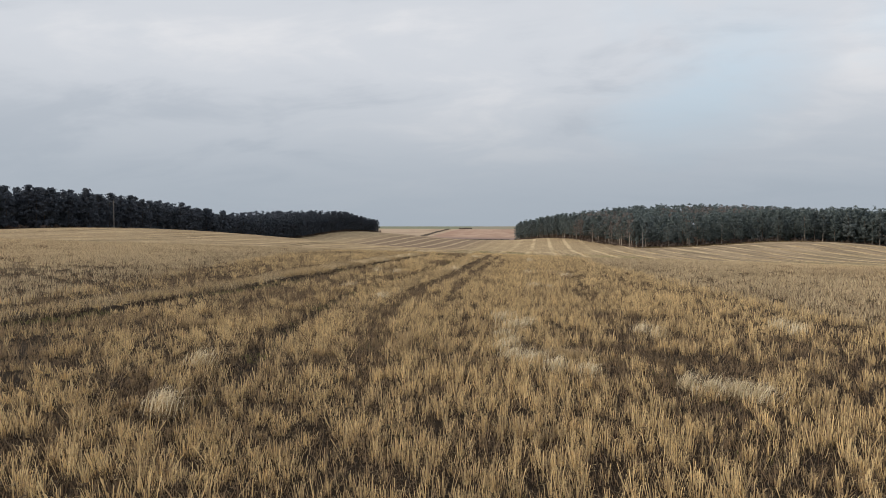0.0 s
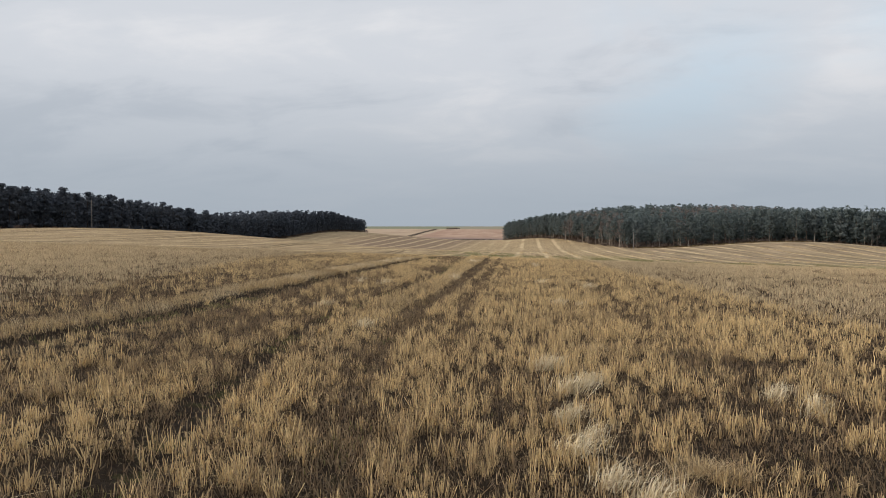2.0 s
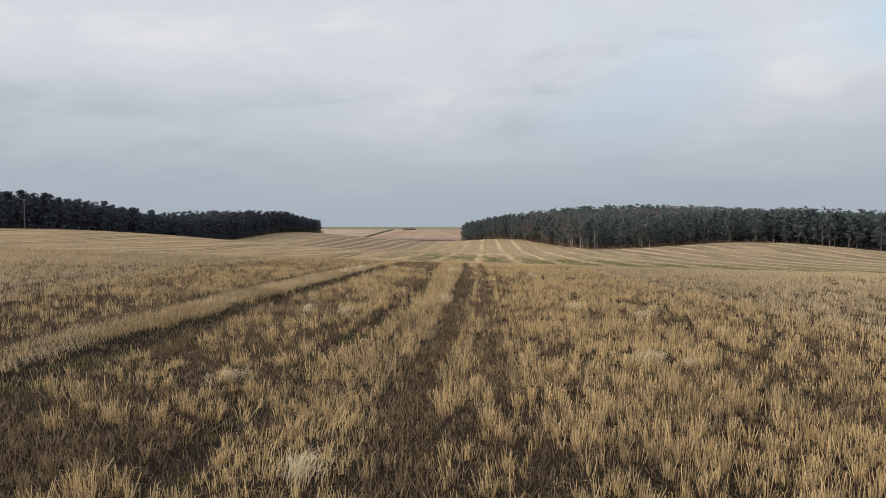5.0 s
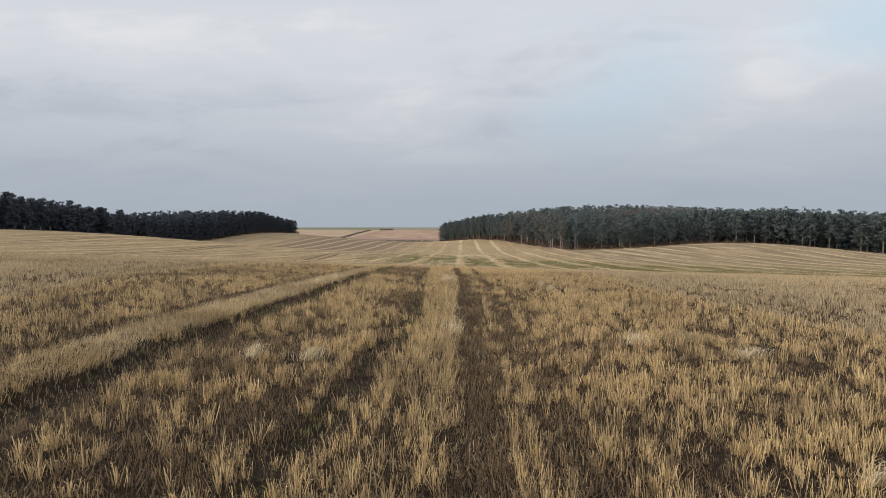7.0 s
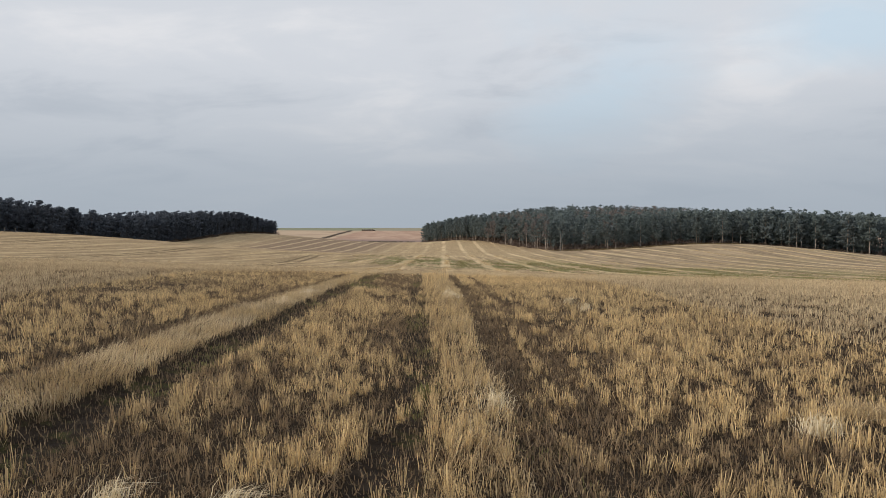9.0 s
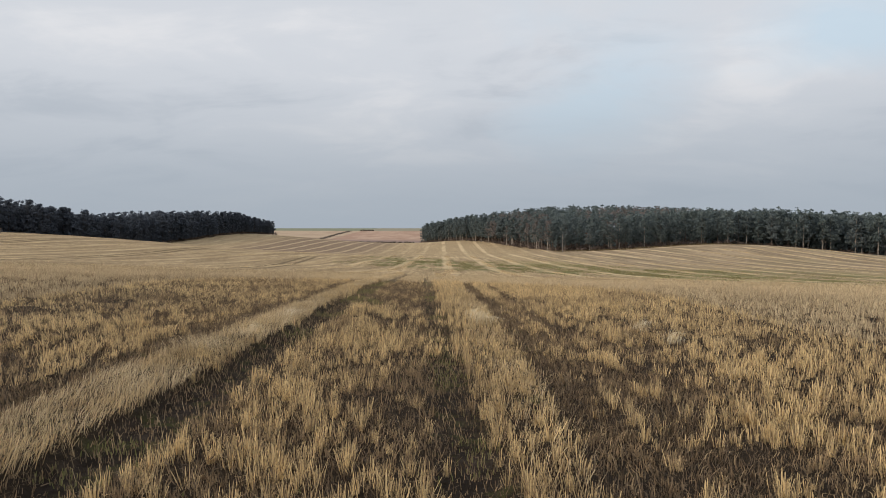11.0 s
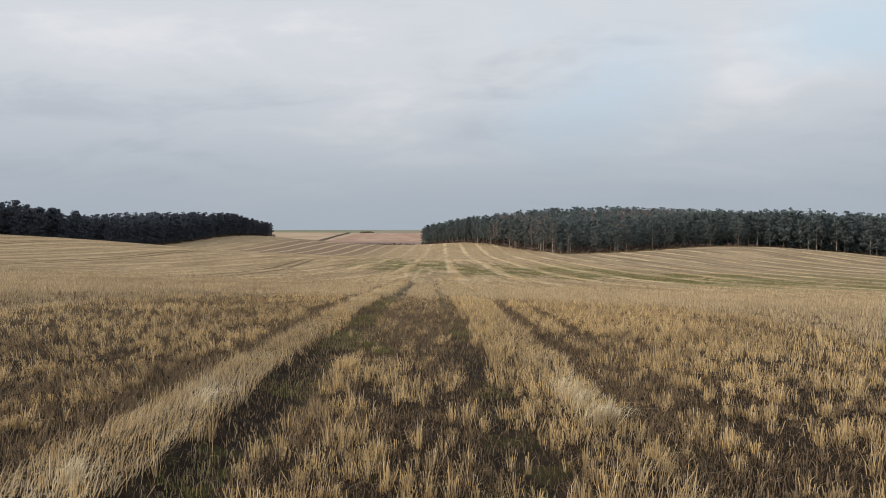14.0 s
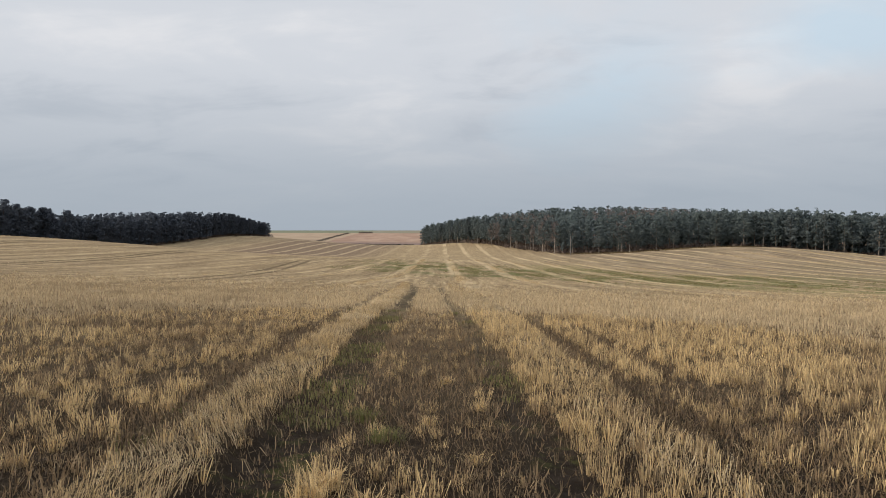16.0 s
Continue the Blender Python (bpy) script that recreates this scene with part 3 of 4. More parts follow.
def sown(rng, x0, x1, y0, y1, per_m2, keep):
    """Random places in a rectangle, kept by a share."""
    n = int((x1 - x0) * (y1 - y0) * per_m2)
    x, y = rng.uniform(x0, x1, n), rng.uniform(y0, y1, n)
    k = rng.uniform(0, 1, n) < keep(x, y)
    return x[k], y[k]


def thin(x, y):
    """Poorer, duller ground west of the first tracks."""
    return smooth(-x, 5.0, 7.2) * (1 - smooth(y, 34, 46)) * (.5 + .5 * wave(x, y, .3, 28))


def drilled(x, y, rng):
    """Draws places on to the drill rows, which run along the field 16 cm apart."""
    w = .5 * (wave(0 * x, y, .08, 24) - .5)
    return np.where(rng.uniform(0, 1, len(x)) < .85, (np.round((x + w) / .16) * .16 - w) + rng.normal(0, .022, len(x)), x)


def near_stubble():
    rng = np.random.default_rng(11)

    def keep(x, y):
        rut, gap, ridge, worn = masks(x, y)
        lie = lodged(x, y)
        low = np.maximum(.36, .45 * lie)
        k = (low + (1 - low) * vigour(x, y)) * (1 - .15 * thin(x, y)) * (1 - .20 * smooth(-x, 9.2, 10) * smooth(y, 46, 49) * (1 - smooth(y, 56, 62))) * (1 - .99 * rut) * (1 - (.95 - .17 * (1 - smooth(y, 20, 30))) * gap) * (1 - .42 * worn) * (1 - .7 * ridge * (1 - .85 * smooth(x, -6.3, -5.9)))
        k = np.maximum(k, np.maximum(.92 * standing_strip(x, y), .9 * between_tracks(x, y)))
        return k * in_view(x, y) * (near_path(x, y) < 9.5)

    tx, ty = sown(rng, -17, 12, 3.4, 70, 40, keep)
    tx = drilled(tx, ty, rng)
    n = len(tx)
    rut, gap, ridge, worn = masks(tx, ty)
    v = vigour(tx, ty)
    lie = np.clip(np.maximum(lodged(tx, ty), .6 * worn), 0, 1)
    v = np.maximum(v, .9 * between_tracks(tx, ty))
    th = (.064 + .106 * v) * rng.uniform(.7, 1.3, n) * (1 - .5 * gap) * (1 - .30 * worn) * (.85 + .3 * wave(tx, ty, .8, 21)) * (1 - .12 * lie)
    tone = np.clip(.10 + .5 * rng.uniform(0, 1, n) ** 2 + .75 * (1 - v) + .22 * worn + .15 * thin(tx, ty) + .12 * lie + 1.1 * (.6 * wave(tx, ty, .55, 29) + .4 * wave(tx, ty, 1.7, 30) - .5) , 0, 1)
    per = 20
    many = np.repeat(np.arange(n), per)
    d = near_path(tx, ty)[many]
    many = many[rng.uniform(0, 1, n * per) < 1 - .68 * smooth(d, 3.0, 9.0)]
    n = len(many)
    d, lie = near_path(tx, ty)[many], lie[many]
    # each tuft opens outwards, its outer stalks shorter and further over
    spoke, out = rng.uniform(0, 2 * np.pi, n), np.minimum(np.abs(rng.normal(0, .036, n)), .09) * (.75 + .5 * rng.uniform(0, 1, len(tx))[many])
    x = tx[many] + np.cos(spoke) * out
    y = ty[many] + np.sin(spoke) * out * 1.25
    h = th[many] * rng.uniform(.5, 1.3, n) * (1 - 2.2 * out)
    w = rng.uniform(.0030, .0058, n) * (1 + .10 * d)
    lean = np.minimum(np.abs(rng.normal(.0, .20, n)) * (1 + 1.8 * lie) + 3.2 * out, .9)
    h = h / np.sqrt(1 + lean ** 2)
    bend = np.where(rng.uniform(0, 1, n) < .50 + .35 * lie, rng.uniform(.3, 1.35, n), rng.uniform(0, .15, n))
    swirl = 7.5 * wave(x, y, .8, 37) + rng.normal(0, .6, n)
    way = np.where(rng.uniform(0, 1, n) < lie, swirl, spoke + rng.normal(0, .7, n))
    return stalks("stubble", x, y, ground_z(x, y), h, w, lean, bend, tone[many], M_STUBBLE, rng, way)


def low_stubble():
    """Short weathered stalks that fill the gaps between the taller tufts."""
    rng = np.random.default_rng(19)

    def keep(x, y):
        rut, gap, ridge, worn = masks(x, y)
        d = near_path(x, y)
        return (.5 + .5 * wave(x, y, 4.1, 15)) * (1 - .5 * rut) * (1 - .4 * ridge) * (.9 - .5 * worn) * in_view(x, y) * (d < 32) * (1 - .62 * smooth(d, 2.5, 6.5)) * (1 - .82 * smooth(d, 6, 17)) * (1 - smooth(y, 58, 70))

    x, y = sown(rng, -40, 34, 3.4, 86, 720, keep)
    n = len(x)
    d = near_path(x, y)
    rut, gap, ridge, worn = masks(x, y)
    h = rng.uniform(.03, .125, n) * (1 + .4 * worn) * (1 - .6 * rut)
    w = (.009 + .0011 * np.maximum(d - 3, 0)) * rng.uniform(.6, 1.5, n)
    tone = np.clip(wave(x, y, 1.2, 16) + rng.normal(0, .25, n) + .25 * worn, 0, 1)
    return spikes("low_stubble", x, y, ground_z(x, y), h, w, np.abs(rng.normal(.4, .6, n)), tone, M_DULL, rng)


def trodden_straw():
    """Matted dull straw, pressed down and curled, in the trodden lines."""
    rng = np.random.default_rng(22)

    def keep(x, y):
        rut, gap, ridge, worn = masks(x, y)
        d = near_path(x, y)
        share = np.maximum(np.maximum(np.maximum(.6 * gap, .22 * rut), .22 * worn), np.maximum(.25 * lodged(x, y), .14)) * (1 - .4 * rut) * (1 - ridge)
        return share * (.4 + .6 * wave(x, y, 2.2, 38)) * in_view(x, y) * (1 - .8 * smooth(d, 3, 7)) * (d < 9)

    x, y = sown(rng, -15, 9, 3.4, 66, 460, keep)
    n = len(x)
    d = near_path(x, y)
    way = 9 * wave(x, y, 1.1, 39) + rng.normal(0, .9, n)
    return ribbons("trodden_straw", x, y, ground_z(x, y), rng.uniform(.05, .13, n), rng.uniform(.004, .009, n) * (1 + .08 * d), np.abs(rng.normal(.5, .4, n)),
                   rng.uniform(.4, 1.4, n), np.clip(wave(x, y, .9, 40) + rng.normal(0, .3, n), 0, 1), M_MATTED, rng, way)


def middle_stubble():
    rng = np.random.default_rng(12)

    def keep(x, y):
        rut, gap, ridge, worn = masks(x, y)
        k = (.22 + .78 * vigour(x, y)) * (1 - .98 * rut) * (1 - .94 * gap) * (1 - .25 * worn)
        d = near_path(x, y)
        return k * in_view(x, y) * (d >= 9.0) * (1 - .72 * smooth(d, 12, 42)) * (d < 44) * (1 - smooth(y + .12 * x + 3 * wave(x, y, .2, 25), 72, 104))

    tx, ty = sown(rng, -52, 46, 3.4, 104, 34, keep)
    tx = drilled(tx, ty, rng)
    n = len(tx)
    v = vigour(tx, ty)
    d = near_path(tx, ty)
    th = (.05 + .11 * v) * rng.uniform(.7, 1.25, n) * (1 - .4 * smooth(ty, 64, 90))
    tone = np.clip(.2 + .6 * rng.uniform(0, 1, n) ** 2 + .35 * (1 - v) + .7 * (wave(tx, ty, .13, 23) - .5) + .5 * (wave(tx, ty, .6, 24) - .5), 0, 1)
    per = 6
    x = np.repeat(tx, per) + rng.normal(0, .05, n * per)
    y = np.repeat(ty, per) + rng.normal(0, .06, n * per)
    w = (.007 + .0009 * np.repeat(d, per)) * rng.uniform(.7, 1.3, n * per)
    h = np.repeat(th, per) * rng.uniform(.55, 1.2, n * per)
    return spikes("stubble", x, y, ground_z(x, y), h, w, np.abs(rng.normal(0, .3, n * per)), np.repeat(tone, per), M_STAND, rng)


def far_stubble():
    rng = np.random.default_rng(13)

    def keep(x, y):
        d = near_path(x, y)
        return (.15 + .85 * vigour(x * .5, y * .5)) * in_view(x, y) * smooth(d, 28, 44) * (1 - smooth(d, 60, 130) * .85) * (1 - smooth(y + .12 * x, 70, 108))

    tx, ty = sown(rng, -125, 105, 3.4, 200, 3.6, keep)
    n = len(tx)
    d = near_path(tx, ty)
    per = 4
    x = np.repeat(tx, per) + rng.normal(0, .14, n * per)
    y = np.repeat(ty, per) + rng.normal(0, .14, n * per)
    h = rng.uniform(.06, .20, n * per) * np.repeat(1 - .45 * smooth(ty, 70, 120), per)
    w = (.02 + .0011 * np.repeat(d, per)) * rng.uniform(.6, 1.3, n * per)
    tone = np.repeat(rng.uniform(0.1, 1.0, n), per)
    return spikes("stubble", x, y, ground_z(x, y), h, w, np.abs(rng.normal(0, .3, n * per)), tone, M_STAND, rng)


def sprayer_line(x, y):
    """The paired wheel lines on the western slope, 24 m apart."""
    run = x + .092 * (y - 86) + 515.5
    return 1.0 * (np.abs(np.abs(run % 24 - 12) - .95) < .4) * (x < -15)


def slope_stubble():
    """Low stubble on the slopes beyond the rise."""
    rng = np.random.default_rng(20)

    def keep(x, y):
        row = np.abs((x + 4 + 400) % 8 - 4)
        rut, gap, ridge, worn = masks(x, y)
        return (1 - .95 * rut) * (1 - .8 * gap) * (1 - .5 * worn) * (.25 + .75 * vigour(x * .4, y * .2)) * in_view(x, y) * smooth(y + .12 * x, 66, 80) * (1 - .8 * smooth(y, 100, 215)) * (1 - .4 * smooth(x, 15, 45)) * (row < 3.3) * (1 - sprayer_line(x, y)) * (.35 + .65 * smooth(wave(x * .8, y * .035, .7, 43), .3, .65))

    x, y = sown(rng, -130, 110, 60, 225, 7, keep)
    n = len(x)
    h = rng.uniform(.04, .13, n) * (1 - .3 * smooth(y, 90, 150))
    w = (.012 + .0005 * y) * rng.uniform(.6, 1.4, n)
    tone = np.clip(.2 + .8 * wave(x, y * .2, .35, 26) + rng.normal(0, .2, n) + .5 * smooth(-x, 8, 30) + .35 * smooth(x, 15, 45), 0, 1)
    return spikes("slope_stubble", x, y, ground_z(x, y), h, w, np.abs(rng.normal(.2, .4, n)), tone, M_STAND, rng)


def straw_rows():
    """Straw left by the harvester in rows eight metres apart, on the slopes beyond the rise."""
    rng = np.random.default_rng(17)
    xs, ys = [], []
    for i in range(-14, 16):
        c = -4 + 8 * i
        n = 5200
        y = 78 + 190 * rng.uniform(0, 1, n) ** 1.1
        x = c + 1.6 * (wave(0 * y + i, y, .02, 71) - .5) + rng.normal(0, .42, n)
        k = (rng.uniform(0, 1, n) < (.12 + .88 * smooth(wave(x, y, .05, 72), .3, .7)) * (1 - .7 * smooth(-x, 8, 16))) & in_view(x, y) & (y < np.interp(x, [-130, -40, 30, 45, 100, 130], [400, 400, 300, 312, 300, 280]))
        xs.append(x[k])
        ys.append(y[k])
    x, y = np.concatenate(xs), np.concatenate(ys)
    n = len(x)
    h = rng.uniform(.05, .16, n)
    w = (.012 + .0003 * y) * rng.uniform(.6, 1.4, n)
    return spikes("straw_row", x, y, ground_z(x, y), h, w, rng.uniform(.5, 1.6, n), rng.uniform(0, 1, n), M_RIDGE, rng)


def hollow_weeds():
    """Green regrowth in the hollow between the straw rows."""
    rng = np.random.default_rng(18)

    def keep(x, y):
        lane = y + 1.05 * x
        zone = smooth(lane, 128, 150) * (1 - smooth(lane, 195, 235)) * smooth(x, -28, -14) * (1 - smooth(x, 60, 95))
        row = np.abs((x + 4 + 400) % 8 - 4)
        return zone * smooth(wave(x, y * .35, .25, 81) * .6 + wave(x, y, .9, 82) * .4, .50, .66) * (row < 3.0) * .6

    x, y = sown(rng, -30, 95, 60, 250, 20, keep)
    n = len(x)
    return ribbons("green_regrowth", x, y, ground_z(x, y), rng.uniform(.05, .16, n), rng.uniform(.05, .13, n), rng.uniform(.1, .8, n),
                   rng.uniform(.1, .6, n), rng.uniform(0, 1, n), M_WEED, rng)


def ridge_straw():
    rng = np.random.default_rng(14)

    def keep(x, y):
        rut, gap, ridge, worn = masks(x, y)
        return ridge * (1 - .65 * smooth(x, -6.3, -5.9)) * (1 - rut) * (1 - gap) * (.5 + .5 * wave(x, y, 1.3, 31)) * (1 - .8 * smooth(y, 54, 76))

    x, y = sown(rng, -16, 3, 8, 112, 1250, keep)
    n = len(x)
    h = rng.uniform(.09, .29, n) * (.65 + .6 * wave(x, y, .9, 33)) * (1 - .35 * smooth(y, 46, 54))
    w = rng.uniform(.0035, .0068, n) * (1 + .05 * np.maximum(y - 50, 0))
    lean = np.abs(rng.normal(.50, .30, n))
    bend = rng.uniform(.2, 1.3, n)
    tone = np.clip(wave(x, y, 1.3, 34) * 1.3 - .1 + rng.normal(0, .25, n), 0, 1)
    return ribbons("straw_strip", x, y, ground_z(x, y) + .04, h, w, lean, bend, tone, M_RIDGE, rng, -.7 + 5.5 * (wave(x, y, .6, 35) - .5) + rng.normal(0, .6, n))


def fallen_straw():
    """Broken straw and dead leaves lying on the soil."""
    rng = np.random.default_rng(15)

    def keep(x, y):
        rut, gap, ridge, worn = masks(x, y)
        return (1 - .7 * rut) * in_view(x, y) * (near_path(x, y) < 8.5) * (.5 + .5 * wave(x, y, 1.7, 41))

    x, y = sown(rng, -16, 11, 3.4, 64, 150, keep)
    n = len(x)
    z = ground_z(x, y) + rng.uniform(.03, .07, n)
    ln, a = rng.uniform(.03, .12, n), rng.uniform(0, np.pi, n)
    rise = rng.normal(.12, .28, n) * ln
    dx, dy = np.cos(a) * ln / 2, np.sin(a) * ln / 2
    w = rng.uniform(.004, .009, n)
    px, py = -np.sin(a) * w / 2, np.cos(a) * w / 2
    tilt = rng.uniform(-1, 1, n) * w
    co = np.stack([np.stack([x - dx - px, y - dy - py, z], 1), np.stack([x - dx + px, y - dy + py, z + tilt], 1),
                   np.stack([x + dx + px, y + dy + py, z + np.abs(rise) + tilt], 1), np.stack([x + dx - px, y + dy - py, z + np.abs(rise)], 1)], 1)
    return poly_mesh("fallen_straw", co[:, :3].reshape(-1, 3), np.arange(3 * n).reshape(-1, 3), np.repeat(rng.uniform(0, 1, n), 3), M_LITTER)


def green_regrowth():
    rng = np.random.default_rng(16)

    def keep(x, y):
        rut, gap, ridge, worn = masks(x, y)
        moss = .17 * smooth(y, 47, 52) * band(x, line_a(y), .3, .2)
        spots = smooth(wave(x, y, .8, 51) * .6 + wave(x, y, 2.6, 52) * .4 + moss, .60, .74)
        return np.clip(spots * (.06 + (.6 + .4 * smooth(y, 46, 52)) * np.clip(rut + .6 * gap, 0, 1)), 0, 1) * in_view(x, y)

    x, y = sown(rng, -16, 11, 3.4, 66, 520, keep)
    n = len(x)
    return ribbons("green_regrowth", x, y, ground_z(x, y), rng.uniform(.012, .042, n), rng.uniform(.005, .011, n) * (1 + .4 * smooth(y, 46, 52)),
                   rng.uniform(.1, .7, n), rng.uniform(.1, .6, n), rng.uniform(0, 1, n), M_WEED, rng)


for maker, label, cat in ((near_stubble, "golden cut cereal stubble standing in uneven tufts", "stubble"),
                          (low_stubble, "short grey-brown weathered stalks between the tufts", "stubble"),
                          (trodden_straw, "matted grey-brown straw pressed into the trodden lines", "straw"),
                          (middle_stubble, "golden cut cereal stubble further out on the field", "stubble"),
                          (far_stubble, "tan stubble covering the falling slope of the field", "stubble"),
                          (slope_stubble, "low tan stubble on the slope beyond the rise", "stubble"),
                          (straw_rows, "pale straw lying in long harvest rows on the slope", "straw"),
                          (hollow_weeds, "low green weeds between straw rows in the hollow", "weeds"),
                          (ridge_straw, "tall pale uncut straw leaning beside the wheel tracks", "straw"),
                          (fallen_straw, "broken dull straw lying on the dark soil", "straw"),
                          (green_regrowth, "short green weeds growing in the muddy wheel tracks", "weeds")):
    made_mesh = maker()
    tagged(new(made_mesh.name.split(".")[0], made_mesh), label, cat, kind="stuff")


def pale_tuft(seed):
    rng = np.random.default_rng(seed)
    n = 170
    r = np.minimum(np.abs(rng.normal(0, .12, n)), .24)
    a = rng.uniform(0, 2 * np.pi, n)
    x, y = np.cos(a) * r, np.sin(a) * r
    return ribbons("grass_tuft", x, y, np.zeros(n), rng.uniform(.14, .38, n), rng.uniform(.004, .008, n), np.abs(rng.normal(.4, .25, n)),
                   rng.uniform(.3, 1.35, n), rng.uniform(0, 1, n), M_PALE, rng, rng.normal(0, .7, n))


TUFT_SPOTS = [(-.66, 11.6), (-.45, 10.8), (-.23, 10.4), (.16, 10.1), (.58, 9.8), (1.75, 9.4), (1.95, 9.1), (2.2, 9.0), (2.4, 8.8), (4.7, 15.8), (4.8, 15.0),
              (2.0, 13.6), (-3.67, 6.8), (-4.4, 9.1), (-.59, 14.0), (-.34, 14.5), (-.68, 12.7), (-.5, 12.0), (1.8, 14.3), (-4.15, 18.9), (-.74, 15.6),
              (-.9, 15.6), (-.37, 24.8), (-.25, 24.6), (.2, 24.4), (-5.8, 22.2), (.9, 30.9), (-5.8, 29.5), (-.6, 32.0), (-3.8, 32.7), (-6.6, 29.5),
              (-.7, 43.9), (-.8, 45.8), (-4.26, 47.4), (-4.12, 45.9), (-4.2, 46.5), (-4.24, 46.9), (-8.4, 43.5), (-8.3, 46.0)]
tuft_meshes = [pale_tuft(s) for s in (61, 62, 63, 64)]
for i, (qx, qy) in enumerate(TUFT_SPOTS):
    tuft = new("grass_tuft", tuft_meshes[i % 4])
    tuft.matrix_world = pose(qx, qy, float(ground_z(qx, qy)) - .01, 0, 0, 50 * math.sin(7 * i)) @ Matrix.Diagonal((1 + .25 * math.sin(i), 1 + .25 * math.cos(2 * i), .75 + .3 * math.sin(3 * i) ** 2, 1))
    tagged(tuft, "pale bleached tuft of long dry grass in the stubble", "grass tuft", "pale grass tufts")


def upright_tuft(seed, material, high, wide, count):
    """A lone bunch of stalks that fans out from its foot."""
    rng = np.random.default_rng(seed)
    a, r = rng.uniform(0, 2 * np.pi, count), np.minimum(np.abs(rng.normal(0, wide, count)), 2.2 * wide)
    h = high * rng.uniform(.5, 1.15, count)
    return ribbons("grass_tuft", np.cos(a) * r, np.sin(a) * r, np.zeros(count), h, rng.uniform(.004, .008, count), np.abs(rng.normal(.22, .15, count)) + r,
                   rng.uniform(.1, 1.2, count), rng.uniform(0, .6, count), material, rng, a + rng.normal(0, .5, count))


gold_meshes = [upright_tuft(s, M_STUBBLE, .25, .065, 150) for s in (65, 66)]
for i, (qx, qy) in enumerate([(-7.08, 48.65), (-6.98, 48.85), (-6.68, 48.4), (-6.3, 50.9), (-5.75, 51.6), (-6.1, 53.2), (-5.9, 49.6)]):
    tuft = new("grass_tuft", gold_meshes[i % 2])
    k = 1 if i < 3 else .7
    tuft.matrix_world = pose(qx, qy, float(ground_z(qx, qy)) - .02, 0, 0, 77 * i) @ Matrix.Diagonal((k, k, k * (.9 + .12 * math.sin(2 * i)), 1))
    tagged(tuft, "golden bunch of straw standing alone beside the muddy track", "straw tuft", "golden straw tufts")
green_mesh = upright_tuft(67, M_WEED, .20, .09, 150)
for i, (qx, qy) in enumerate([(-6.72, 50.15), (-6.66, 50.35), (-6.95, 51.0), (-3.95, 38.6), (-4.55, 33.5)]):
    tuft = new("grass_tuft", green_mesh)
    tuft.matrix_world = pose(qx, qy, float(ground_z(qx, qy)) - .02, 0, 0, 61 * i) @ Matrix.Diagonal((1, 1, .8 + .2 * math.cos(3 * i), 1))
    tagged(tuft, "short green grass tuft growing beside the muddy track", "grass tuft", "green grass tufts")


def straw_heap(seed):
    """Loose pale straw lying in a low heap."""
    rng = np.random.default_rng(seed)
    n = 520
    x, y = rng.normal(0, .34, n), rng.normal(0, .17, n)
    z = .10 * np.exp(-(x / .4) ** 2 - (y / .2) ** 2) + rng.uniform(.04, .12, n)
    return ribbons("straw_heap", x, y, z, rng.uniform(.14, .30, n), rng.uniform(.003, .007, n), rng.uniform(.9, 1.6, n), rng.uniform(.1, .4, n),
                   rng.uniform(0, 1, n), M_RIDGE, rng, np.where(rng.uniform(0, 1, n) < .5, 2.7, -.4) + rng.normal(0, .8, n))


heap_mesh = straw_heap(68)
for i, (qx, qy, k) in enumerate([(.30, 32.8, .75), (.8, 32.5, .65), (.35, 11.2, .6), (-.05, 17.2, .55), (.25, 44.0, .55)]):
    heap = new("straw_heap", heap_mesh)
    heap.matrix_world = pose(qx, qy, float(ground_z(qx, qy)) - .05, 0, 0, -25 + 17 * i) @ Matrix.Diagonal((k, k, k, 1))
    tagged(heap, "low heap of loose pale straw lying on the stubble", "straw", kind="stuff")


# ---------------------------------------------------------------- woods
def soup(name, verts, faces, material):
    me = bpy.data.meshes.new(name)
    me.from_pydata(verts, [], faces)
    me.update()
    me.materials.append(material)
    return me


def tube(verts, faces, points, radii, sides=6):
    """A tapered limb along points, added to verts and faces."""
    first = len(verts)
    for (px, py, pz), r in zip(points, radii):
        for k in range(sides):
            a = 2 * math.pi * k / sides
            verts.append((px + r * math.cos(a), py + r * math.sin(a), pz))
    for i in range(len(points) - 1):
        for k in range(sides):
            a, b = first + i * sides + k, first + i * sides + (k + 1) % sides
            faces.append((a, b, b + sides, a + sides))
    faces.append(tuple(first + (len(points) - 1) * sides + k for k in range(sides)))


def leaf_cloud(rng, centres, radii, count, size, flat=.6, wild=.45):
    """Small sprays of needles that cover many clumps and face outwards, more or less wildly."""
    c = np.repeat(np.asarray(centres, float), count, 0)
    r = np.repeat(np.asarray(radii, float), count)
    n = len(c)

    def unit(v):
        return v / (np.linalg.norm(v, axis=1, keepdims=True) + 1e-9)

    out = unit(rng.normal(0, 1, (n, 3)))
    d = out * (r * rng.uniform(.45, 1.05, n))[:, None]
    d[:, 2] *= flat
    out[:, 2] /= flat
    p = c + d
    facing = unit(unit(out) + wild * rng.normal(0, 1, (n, 3)))
    u = unit(np.cross(facing, rng.normal(0, 1, (n, 3))))
    v = np.cross(facing, u)
    s = (size * rng.uniform(.55, 1.4, n))[:, None]
    co = np.stack([p + u * s, p - u * s * .5 + v * s * .75, p - u * s * .5 - v * s * .75], 1).reshape(-1, 3)
    return co, np.arange(n * 3).reshape(-1, 3)


